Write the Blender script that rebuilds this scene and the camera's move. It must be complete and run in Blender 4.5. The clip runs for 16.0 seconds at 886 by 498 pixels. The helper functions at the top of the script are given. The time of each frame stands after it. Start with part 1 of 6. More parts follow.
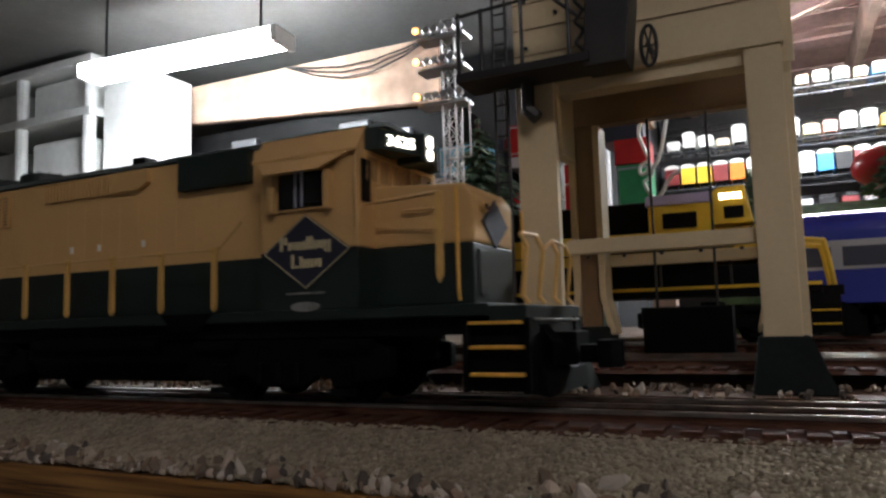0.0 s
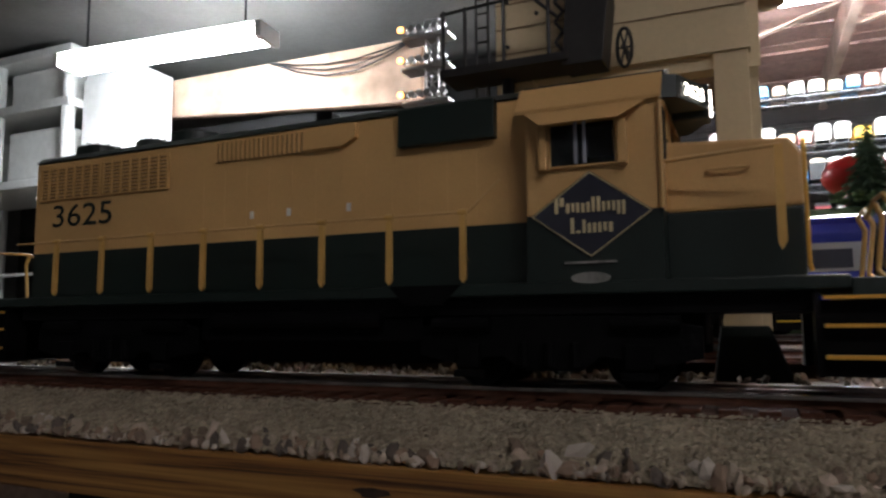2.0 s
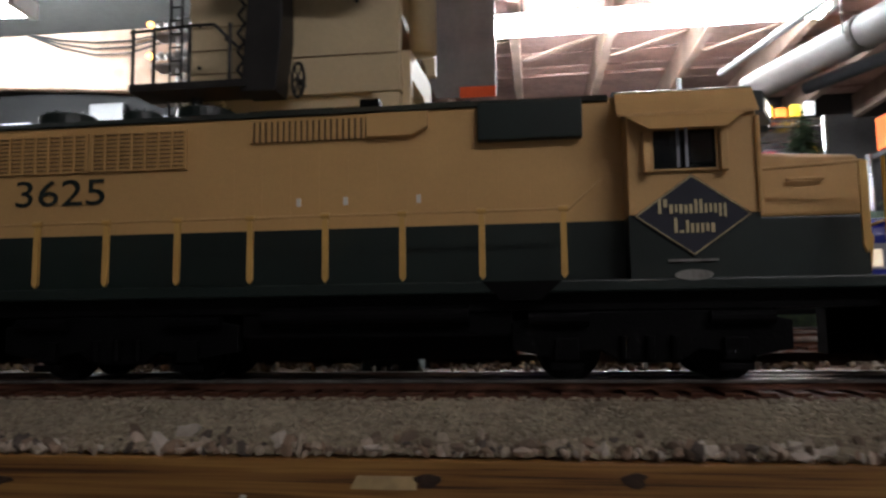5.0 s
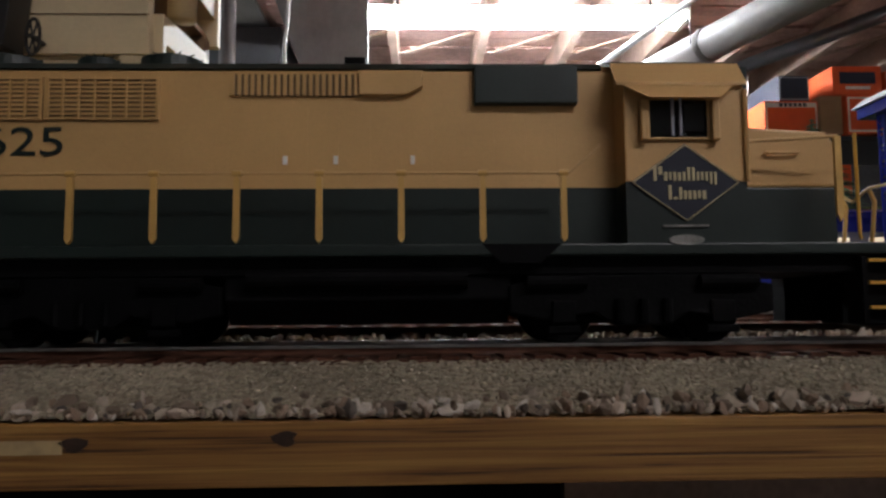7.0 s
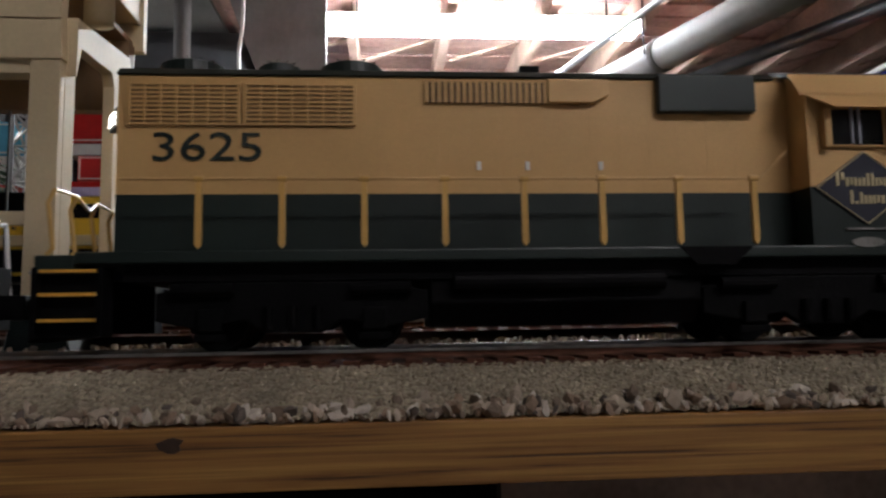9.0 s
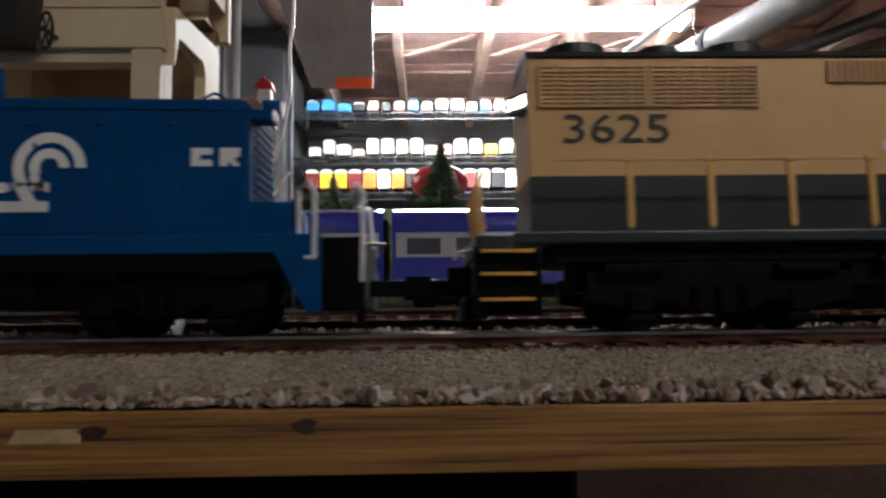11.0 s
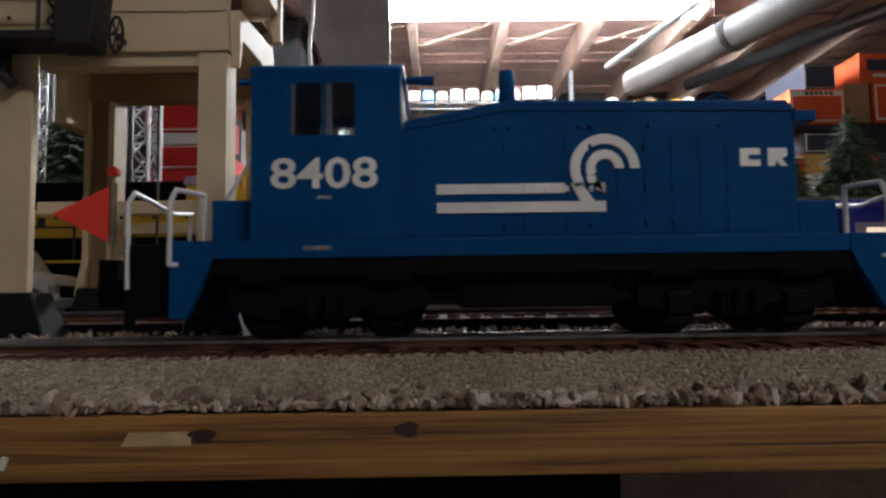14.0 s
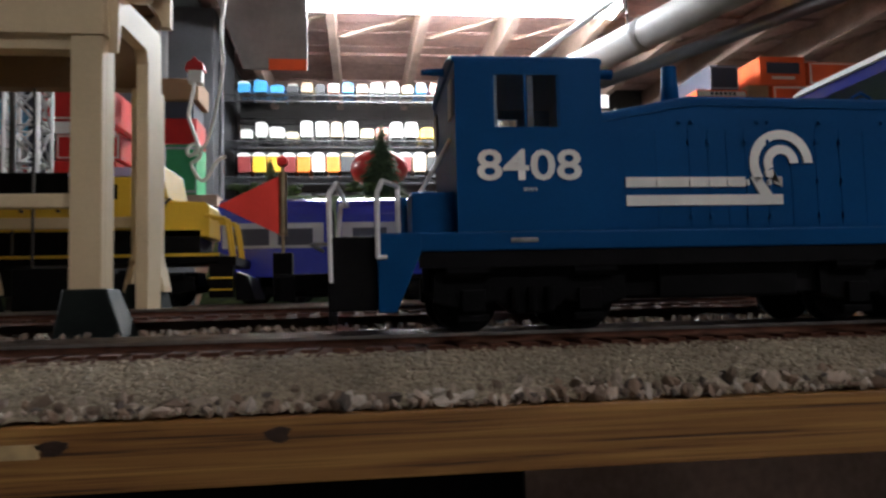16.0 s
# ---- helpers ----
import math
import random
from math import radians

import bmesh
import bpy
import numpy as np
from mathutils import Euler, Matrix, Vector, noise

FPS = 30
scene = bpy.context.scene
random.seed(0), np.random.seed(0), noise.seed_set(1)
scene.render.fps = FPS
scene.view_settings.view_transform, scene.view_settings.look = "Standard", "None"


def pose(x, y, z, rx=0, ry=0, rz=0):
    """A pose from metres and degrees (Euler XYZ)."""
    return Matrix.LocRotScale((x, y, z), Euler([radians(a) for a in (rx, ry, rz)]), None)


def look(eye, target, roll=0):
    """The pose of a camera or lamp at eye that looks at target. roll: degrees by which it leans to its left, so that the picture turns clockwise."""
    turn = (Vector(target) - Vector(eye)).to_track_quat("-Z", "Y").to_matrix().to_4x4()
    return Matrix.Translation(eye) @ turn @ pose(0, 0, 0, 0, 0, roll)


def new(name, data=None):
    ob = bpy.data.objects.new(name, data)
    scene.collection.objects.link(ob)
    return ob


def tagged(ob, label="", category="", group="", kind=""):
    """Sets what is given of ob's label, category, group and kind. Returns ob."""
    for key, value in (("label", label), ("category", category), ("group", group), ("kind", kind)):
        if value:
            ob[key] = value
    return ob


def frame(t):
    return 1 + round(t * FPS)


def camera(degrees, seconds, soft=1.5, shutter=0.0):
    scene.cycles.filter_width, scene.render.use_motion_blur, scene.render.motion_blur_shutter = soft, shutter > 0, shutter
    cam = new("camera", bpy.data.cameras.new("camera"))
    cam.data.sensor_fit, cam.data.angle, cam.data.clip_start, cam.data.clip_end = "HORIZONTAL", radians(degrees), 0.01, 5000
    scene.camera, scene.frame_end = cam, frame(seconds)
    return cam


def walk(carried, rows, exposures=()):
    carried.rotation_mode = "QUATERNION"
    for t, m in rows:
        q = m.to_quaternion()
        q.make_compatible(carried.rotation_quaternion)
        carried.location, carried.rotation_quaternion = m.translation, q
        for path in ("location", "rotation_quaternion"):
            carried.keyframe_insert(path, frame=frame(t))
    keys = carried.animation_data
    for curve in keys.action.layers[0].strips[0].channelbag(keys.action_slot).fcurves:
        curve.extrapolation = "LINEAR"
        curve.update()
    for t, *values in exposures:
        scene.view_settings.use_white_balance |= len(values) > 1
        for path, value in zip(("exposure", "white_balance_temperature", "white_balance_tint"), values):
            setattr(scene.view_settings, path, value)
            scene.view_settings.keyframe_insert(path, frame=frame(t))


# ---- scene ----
cam = camera(64.0, 16.0, soft=2.5, shutter=0.5)
PATH = [
    (0, (-0.038, -0.172, 0.047), (-0.887, 1.628, 0.25), -1.6),
    (0.5, (-0.039, -0.179, 0.048), (-0.881, 1.622, 0.264), -0.9),
    (1, (-0.05, -0.179, 0.039), (-0.906, 1.619, 0.222), -0.4),
    (1.5, (-0.04, -0.182, 0.043), (-0.852, 1.634, 0.249), 0.0),
    (2, (-0.034, -0.182, 0.04), (-0.829, 1.641, 0.247), -0.4),
    (2.5, (-0.022, -0.191, 0.042), (-0.72, 1.67, 0.266), 0.3),
    (3, (-0.013, -0.192, 0.042), (-0.662, 1.688, 0.257), 0.0),
    (3.5, (0.001, -0.193, 0.04), (-0.556, 1.718, 0.241), 0.2),
    (4, (0.015, -0.195, 0.039), (-0.45, 1.737, 0.259), -0.4),
    (4.5, (0.022, -0.199, 0.039), (-0.371, 1.749, 0.262), -0.8),
    (5, (0.031, -0.206, 0.04), (-0.221, 1.768, 0.236), -0.7),
    (5.2, (0.035, -0.207, 0.038), (-0.157, 1.776, 0.216), -1.0),
    (7.3, (0.1015, -0.2026, 0.0294), (0.178, 1.787, 0.205), -0.6),
    (7.5, (0.104, -0.203, 0.029), (0.193, 1.787, 0.207), -0.8),
    (7.7, (0.1078, -0.2034, 0.0286), (0.2165, 1.785, 0.210), -0.95),
    (8, (0.113, -0.204, 0.028), (0.253, 1.782, 0.212), -1.1),
    (8.2, (0.1178, -0.2044, 0.0277), (0.268, 1.783, 0.217), -1.15),
    (10.3, (0.114, -0.206, 0.0305), (0.269, 1.783, 0.228), -0.8),
    (10.5, (0.111, -0.205, 0.03), (0.226, 1.785, 0.192), -0.7),
    (11, (0.091, -0.2, 0.025), (0.14, 1.791, 0.21), -0.7),
    (11.5, (0.076, -0.202, 0.027), (0.1, 1.79, 0.2), -1.3),
    (12, (0.072, -0.204, 0.028), (0.086, 1.788, 0.2), -0.9),
    (12.5, (0.064, -0.205, 0.031), (0.058, 1.788, 0.193), -0.5),
    (13, (0.061, -0.205, 0.031), (0.049, 1.789, 0.187), -0.6),
    (13.5, (0.064, -0.203, 0.03), (0.07, 1.791, 0.18), -0.7),
    (14, (0.066, -0.204, 0.03), (0.086, 1.79, 0.185), -0.8),
    (14.5, (0.064, -0.203, 0.031), (0.087, 1.791, 0.19), -0.5),
    (15, (0.061, -0.204, 0.033), (0.157, 1.788, 0.183), -0.9),
    (15.5, (0.065, -0.203, 0.033), (0.223, 1.785, 0.181), -1.1),
    (16, (0.08, -0.199, 0.031), (0.314, 1.783, 0.165), -1.4),
]
walk(cam, [(t, look(eye, target, roll)) for t, eye, target, roll in PATH],
     exposures=((0.0, 0.8), (5.2, 0.8), (8.0, 1.05), (10.3, 1.0), (16.0, 1.0)))
scene.view_settings.exposure = 0.6

# ---- light: the fluorescent fixtures of the basement ----
world = bpy.data.worlds.new("basement_dark")
world.use_nodes = True
world.node_tree.nodes["Background"].inputs[0].default_value = (0.5, 0.55, 0.6, 1)
world.node_tree.nodes["Background"].inputs[1].default_value = 0.01
scene.world = world
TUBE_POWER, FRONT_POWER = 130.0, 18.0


# ---- materials ----
def material(name, base, rough=0.5, metal=0.0, vary=0.12, scale=40.0, bump=0.1, fine=400.0, emit=0.0, coat=0.0):
    m = bpy.data.materials.new(name)
    m.use_nodes = True
    nt = m.node_tree
    b = nt.nodes["Principled BSDF"]
    b.inputs["Roughness"].default_value = rough
    b.inputs["Metallic"].default_value = metal
    b.inputs["Coat Weight"].default_value = coat
    co = nt.nodes.new("ShaderNodeTexCoord")
    n1 = nt.nodes.new("ShaderNodeTexNoise")
    n1.inputs["Scale"].default_value, n1.inputs["Detail"].default_value = scale, 5.0
    n2 = nt.nodes.new("ShaderNodeTexNoise")
    n2.inputs["Scale"].default_value, n2.inputs["Detail"].default_value = fine, 3.0
    for n in (n1, n2):
        nt.links.new(co.outputs["Object"], n.inputs["Vector"])
    add = nt.nodes.new("ShaderNodeMath")
    add.operation = "MULTIPLY_ADD"
    add.inputs[1].default_value = 0.35
    nt.links.new(n2.outputs["Fac"], add.inputs[0])
    nt.links.new(n1.outputs["Fac"], add.inputs[2])
    ramp = nt.nodes.new("ShaderNodeValToRGB")
    lo = tuple(max(c * (1 - 2.2 * vary), 0) for c in base)
    hi = tuple(min(c * (1 + 1.6 * vary), 1) for c in base)
    ramp.color_ramp.elements[0].position, ramp.color_ramp.elements[0].color = 0.38, (*lo, 1)
    ramp.color_ramp.elements[1].position, ramp.color_ramp.elements[1].color = 0.95, (*hi, 1)
    nt.links.new(add.outputs[0], ramp.inputs[0])
    nt.links.new(ramp.outputs[0], b.inputs["Base Color"])
    if bump:
        bu = nt.nodes.new("ShaderNodeBump")
        bu.inputs["Strength"].default_value, bu.inputs["Distance"].default_value = bump, 0.0006
        nt.links.new(n2.outputs["Fac"], bu.inputs["Height"])
        nt.links.new(bu.outputs[0], b.inputs["Normal"])
    if emit:
        b.inputs["Emission Color"].default_value = (*base, 1)
        b.inputs["Emission Strength"].default_value = emit
    return m


def plywood_material():
    m = bpy.data.materials.new("plywood_edge")
    m.use_nodes = True
    nt = m.node_tree
    b = nt.nodes["Principled BSDF"]
    b.inputs["Roughness"].default_value = 0.5
    co = nt.nodes.new("ShaderNodeTexCoord")
    mp = nt.nodes.new("ShaderNodeMapping")
    mp.inputs["Scale"].default_value = (6.0, 40.0, 300.0)
    nt.links.new(co.outputs["Object"], mp.inputs[0])
    n = nt.nodes.new("ShaderNodeTexNoise")
    n.inputs["Scale"].default_value, n.inputs["Detail"].default_value, n.inputs["Distortion"].default_value = 1.3, 4.0, 0.9
    nt.links.new(mp.outputs[0], n.inputs["Vector"])
    mp2 = nt.nodes.new("ShaderNodeMapping")
    mp2.inputs["Scale"].default_value = (14.0, 60.0, 1500.0)
    nt.links.new(co.outputs["Object"], mp2.inputs[0])
    n2 = nt.nodes.new("ShaderNodeTexNoise")
    n2.inputs["Scale"].default_value, n2.inputs["Detail"].default_value = 1.5, 4.0
    nt.links.new(mp2.outputs[0], n2.inputs["Vector"])
    mix = nt.nodes.new("ShaderNodeMath")
    mix.operation = "MULTIPLY_ADD"
    mix.inputs[1].default_value = 0.42
    nt.links.new(n2.outputs["Fac"], mix.inputs[0])
    nt.links.new(n.outputs["Fac"], mix.inputs[2])
    r = nt.nodes.new("ShaderNodeValToRGB")
    e = r.color_ramp.elements
    e[0].position, e[0].color = 0.54, (0.060, 0.022, 0.006, 1)
    e[1].position, e[1].color = 0.95, (0.40, 0.208, 0.055, 1)
    mid = e.new(0.61)
    mid.color = (0.185, 0.079, 0.018, 1)
    nt.links.new(mix.outputs[0], r.inputs[0])
    nt.links.new(r.outputs[0], b.inputs["Base Color"])
    bu = nt.nodes.new("ShaderNodeBump")
    bu.inputs["Strength"].default_value, bu.inputs["Distance"].default_value = 0.35, 0.0008
    nt.links.new(mix.outputs[0], bu.inputs["Height"])
    nt.links.new(bu.outputs[0], b.inputs["Normal"])
    return m


def island_material(name, colours, rough=0.85):
    """Stones and leaves: a colour for each loose piece."""
    m = material(name, colours[0], rough, 0, 0.2, 300, 0.3, 900)
    nt = m.node_tree
    g = nt.nodes.new("ShaderNodeNewGeometry")
    r = nt.nodes.new("ShaderNodeValToRGB")
    r.color_ramp.interpolation = "CONSTANT"
    e = r.color_ramp.elements
    e[0].color = (*colours[0], 1)
    e[1].position, e[1].color = 1 / len(colours), (*colours[1], 1)
    for k, c in enumerate(colours[2:], 2):
        e.new(k / len(colours)).color = (*c, 1)
    nt.links.new(g.outputs["Random Per Island"], r.inputs[0])
    mul = nt.nodes.new("ShaderNodeMix")
    mul.data_type, mul.blend_type = "RGBA", "MULTIPLY"
    mul.inputs[0].default_value = 0.45
    nt.links.new(r.outputs[0], mul.inputs[6])
    no = nt.nodes.new("ShaderNodeTexNoise")
    no.inputs["Scale"].default_value = 500
    nt.links.new(no.outputs["Fac"], mul.inputs[7])
    nt.links.new(mul.outputs[2], nt.nodes["Principled BSDF"].inputs["Base Color"])
    return m


def glass_material(name, tint=(0.8, 0.85, 0.9)):
    m = bpy.data.materials.new(name)
    m.use_nodes = True
    b = m.node_tree.nodes["Principled BSDF"]
    b.inputs["Base Color"].default_value = (*tint, 1)
    b.inputs["Roughness"].default_value = 0.04
    b.inputs["Transmission Weight"].default_value = 1.0
    b.inputs["IOR"].default_value = 1.3
    return m


CREAM = material("locomotive_cream_paint", (0.62, 0.375, 0.145), 0.42, 0, 0.06, 18, 0.05, 900)
GOLD = material("handrail_gold_paint", (0.64, 0.38, 0.11), 0.4, 0, 0.08, 60, 0.05)
GREEN = material("locomotive_green_paint", (0.0062, 0.0145, 0.0115), 0.45, 0, 0.15, 25, 0.05, 900)
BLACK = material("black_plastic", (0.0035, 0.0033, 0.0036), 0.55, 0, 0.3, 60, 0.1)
TRUCKBLACK = material("truck_casting_black", (0.003, 0.003, 0.0033), 0.6, 0, 0.3, 90, 0.3, 700)
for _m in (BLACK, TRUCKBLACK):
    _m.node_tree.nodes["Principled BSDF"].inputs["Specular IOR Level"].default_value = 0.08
# brown that paints the shade inside the cream grille recesses
GRILLESHADE = material("grille_recess_shade", (0.16, 0.095, 0.04), 0.6, 0, 0.1, 60, 0.05)
STEPGOLD = material("step_edge_paint", (0.75, 0.40, 0.06), 0.5, 0, 0.1, 60, 0.05)
WHITE = material("lettering_white", (0.78, 0.76, 0.70), 0.5, 0, 0.06, 60, 0.0)
LOGOCREAM = material("emblem_cream", (0.62, 0.52, 0.30), 0.5, 0, 0.06, 60, 0.0)
EMBLEM = material("emblem_dark_field", (0.016, 0.018, 0.032), 0.7, 0, 0.1, 60, 0.0)
DIMPLATE = material("tarnished_plate", (0.27, 0.26, 0.24), 0.4, 0.3, 0.2, 200, 0.1)
BLUE = material("switcher_blue_paint", (0.003, 0.056, 0.170), 0.46, 0, 0.08, 20, 0.05, 900)
BLUE.node_tree.nodes["Principled BSDF"].inputs["Specular IOR Level"].default_value = 0.06
STEEL = material("steel_wheel", (0.45, 0.44, 0.43), 0.3, 1.0, 0.15, 120, 0.1)
RAILSTEEL = material("rail_steel", (0.42, 0.40, 0.38), 0.28, 1.0, 0.2, 90, 0.1)
RAILBROWN = material("rail_web_rust", (0.10, 0.045, 0.028), 0.6, 0.2, 0.25, 90, 0.2)
TIE = material("tie_brown_plastic", (0.085, 0.036, 0.022), 0.8, 0, 0.25, 120, 0.4, 700)
def granular_material():
    """Fine grit glued down: rounded grains about a millimetre across, each a shade of its own."""
    m = material("grey_granular_roadbed", (0.31, 0.26, 0.182), 0.9, 0, 0.16, 30, 0.0, 700)
    nt = m.node_tree
    b = nt.nodes["Principled BSDF"]
    co = nt.nodes["Texture Coordinate"]
    vo = nt.nodes.new("ShaderNodeTexVoronoi")
    vo.inputs["Scale"].default_value = 600.0
    nt.links.new(co.outputs["Object"], vo.inputs["Vector"])
    inv = nt.nodes.new("ShaderNodeMath")
    inv.operation = "SUBTRACT"
    inv.inputs[0].default_value = 1.0
    nt.links.new(vo.outputs["Distance"], inv.inputs[1])
    bu = nt.nodes.new("ShaderNodeBump")
    bu.inputs["Strength"].default_value, bu.inputs["Distance"].default_value = 1.0, 0.0015
    nt.links.new(inv.outputs[0], bu.inputs["Height"])
    nt.links.new(bu.outputs[0], b.inputs["Normal"])
    grey = nt.nodes.new("ShaderNodeMapRange")
    grey.inputs["To Min"].default_value, grey.inputs["To Max"].default_value = 0.72, 1.22
    sep = nt.nodes.new("ShaderNodeSeparateColor")
    nt.links.new(vo.outputs["Color"], sep.inputs[0])
    nt.links.new(sep.outputs[0], grey.inputs["Value"])
    hsv = nt.nodes.new("ShaderNodeHueSaturation")
    nt.links.new(b.inputs["Base Color"].links[0].from_socket, hsv.inputs["Color"])
    nt.links.new(grey.outputs[0], hsv.inputs["Value"])
    nt.links.new(hsv.outputs[0], b.inputs["Base Color"])
    return m


ROADBED = granular_material()
DECK = material("painted_deck_brown", (0.13, 0.075, 0.05), 0.85, 0, 0.25, 14, 0.4, 300)
PLY = plywood_material()
KNOT = material("knot_dark_wood", (0.035, 0.016, 0.008), 0.6, 0, 0.3, 300, 0.5, 900)
PATCH = material("pale_wood_patch", (0.50, 0.36, 0.18), 0.5, 0, 0.15, 120, 0.2)
STONES = island_material("ballast_stones", [(0.42, 0.34, 0.26), (0.22, 0.16, 0.115), (0.66, 0.58, 0.49), (0.33, 0.23, 0.16), (0.13, 0.105, 0.085), (0.50, 0.41, 0.31), (0.58, 0.46, 0.36)])
BEIGE = material("coaling_tower_beige", (0.62, 0.49, 0.30), 0.6, 0, 0.07, 16, 0.1, 500)
# the tower beige with inner shade put into the colour; seams use it too
BEIGESHADE = material("coaling_tower_shaded_beige", (0.20, 0.12, 0.06), 0.65, 0, 0.08, 20, 0.1, 500)
FOOT = material("dark_green_plinth", (0.010, 0.014, 0.013), 0.6, 0, 0.2, 40, 0.2)
for _m in (TIE, FOOT, RAILBROWN):
    _m.node_tree.nodes["Principled BSDF"].inputs["Specular IOR Level"].default_value = 0.12
IRON = material("dark_iron_plastic", (0.020, 0.018, 0.017), 0.5, 0.0, 0.25, 60, 0.15)
SILVER = material("silver_lattice_plastic", (0.46, 0.46, 0.46), 0.35, 0.6, 0.1, 60, 0.1)
YELLOW = material("yellow_engine_paint", (0.72, 0.46, 0.03), 0.4, 0, 0.06, 20, 0.05)
LILAC = material("pale_lilac_roof", (0.34, 0.30, 0.48), 0.4, 0, 0.06, 20, 0.05)
COACHBLUE = material("coach_blue_paint", (0.02, 0.03, 0.30), 0.22, 0, 0.06, 20, 0.03, 500, 0, 0.5)
COACHGREY = material("coach_grey_band", (0.36, 0.37, 0.42), 0.35, 0, 0.06, 20, 0.03)
COAL = material("coal_load", (0.012, 0.012, 0.013), 0.6, 0, 0.4, 200, 1.0, 500)
RED = material("red_enamel", (0.55, 0.02, 0.02), 0.35, 0, 0.08, 30, 0.03)
FLAGRED = material("red_plastic_flag", (0.85, 0.05, 0.03), 0.5, 0, 0.04, 60, 0.2, 1500)
BRASS = material("brass_pin", (0.42, 0.33, 0.20), 0.35, 1.0, 0.15, 200, 0.1)
LEAF = island_material("pine_needles", [(0.06, 0.115, 0.05), (0.08, 0.15, 0.07), (0.045, 0.09, 0.045), (0.11, 0.16, 0.08)], 0.7)
BARK = material("tree_bark", (0.10, 0.06, 0.035), 0.9, 0, 0.25, 90, 0.5)
PLASTER = material("basement_wall_paint", (0.22, 0.215, 0.21), 0.9, 0, 0.12, 2.5, 0.4, 60)
BACKWALL = material("bare_dark_masonry", (0.06, 0.055, 0.055), 0.95, 0, 0.25, 3, 0.6, 60)
CEILING = material("ceiling_boards", (0.40, 0.28, 0.25), 0.9, 0, 0.18, 3, 0.4, 40)
BOARDS = material("subfloor_boards", (0.56, 0.37, 0.33), 0.9, 0, 0.3, 2.2, 0.4, 40)
JOIST = material("joist_timber", (0.46, 0.33, 0.27), 0.85, 0, 0.22, 5, 0.4, 80)
INSUL = material("pink_brown_insulation", (0.52, 0.36, 0.27), 0.95, 0, 0.25, 4, 1.0, 20)
CONCRETE = material("concrete_floor", (0.20, 0.17, 0.14), 0.9, 0, 0.2, 3, 0.4, 60)
CHROME = material("chrome_wire", (0.62, 0.63, 0.65), 0.18, 1.0, 0.05, 30, 0.0)
DARKWIRE = material("dark_wire", (0.06, 0.06, 0.065), 0.4, 0.6, 0.1, 30, 0.0)
DUCT = material("galvanised_duct", (0.26, 0.255, 0.26), 0.55, 0.35, 0.12, 8, 0.1, 60)
PIPEPAINT = material("dull_painted_duct", (0.115, 0.098, 0.092), 0.7, 0, 0.15, 8, 0.15, 60)
CABLE = material("white_cable_sheath", (0.72, 0.70, 0.66), 0.45, 0, 0.05, 60, 0.0)
WHITEPL = material("white_plastic", (0.75, 0.75, 0.74), 0.4, 0, 0.05, 30, 0.0)
ORANGE = material("orange_carton", (0.75, 0.10, 0.02), 0.6, 0, 0.08, 12, 0.1, 200)
CARTON = material("brown_carton", (0.34, 0.20, 0.11), 0.8, 0, 0.12, 12, 0.2, 200)
NAVY = material("navy_carton", (0.03, 0.035, 0.06), 0.55, 0, 0.1, 12, 0.1, 200)
TURF = material("green_turf", (0.06, 0.10, 0.03), 0.95, 0, 0.35, 90, 1.0, 500)
TUBE = material("fluorescent_tube_glow", (0.90, 0.96, 1.0), 0.4, 0, 0.0, 3, 0, 3, TUBE_POWER)
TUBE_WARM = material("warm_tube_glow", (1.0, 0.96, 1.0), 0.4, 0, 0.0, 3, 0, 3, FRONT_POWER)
COACHGLOW = material("lit_coach_window", (1.0, 0.80, 0.58), 0.3, 0, 0.25, 60, 0, 160, 0.42)
LAMPGLOW = material("lit_number_glow", (1.0, 0.93, 0.82), 0.4, 0, 0.0, 3, 0, 3, 4.0)
SIGNALGLOW = material("signal_lamp_amber", (1.0, 0.42, 0.10), 0.4, 0, 0.0, 3, 0, 3, 5.0)
WINDOWGLASS = glass_material("cab_window_glass")


# ---- shapes ----
def box(bm, x0, x1, y0, y1, z0, z1, bev=0.0):
    vs = [bm.verts.new((x, y, z)) for x in (x0, x1) for y in (y0, y1) for z in (z0, z1)]
    quads = [(0, 1, 3, 2), (4, 6, 7, 5), (0, 4, 5, 1), (2, 3, 7, 6), (0, 2, 6, 4), (1, 5, 7, 3)]
    fs = [bm.faces.new([vs[i] for i in q]) for q in quads]
    if bev:
        es = list({e for f in fs for e in f.edges})
        bmesh.ops.bevel(bm, geom=es, offset=bev, segments=2, affect="EDGES", profile=0.6)
    return bm


def prism(bm, pts, a0, a1, axis="y", bev=0.0):
    """Polygon pts (u, v) drawn out from a0 to a1: axis y takes (x, z), axis x takes (y, z), axis z takes (x, y)."""
    def put(u, v, a):
        return {"y": (u, a, v), "x": (a, u, v), "z": (u, v, a)}[axis]
    A = [bm.verts.new(put(u, v, a0)) for u, v in pts]
    B = [bm.verts.new(put(u, v, a1)) for u, v in pts]
    fs = [bm.faces.new(A), bm.faces.new(B[::-1])]
    n = len(pts)
    for i in range(n):
        fs.append(bm.faces.new([A[i], B[i], B[(i + 1) % n], A[(i + 1) % n]]))
    bmesh.ops.recalc_face_normals(bm, faces=fs)
    if bev:
        es = list({e for f in fs for e in f.edges})
        bmesh.ops.bevel(bm, geom=es, offset=bev, segments=2, affect="EDGES", profile=0.6)
    return bm


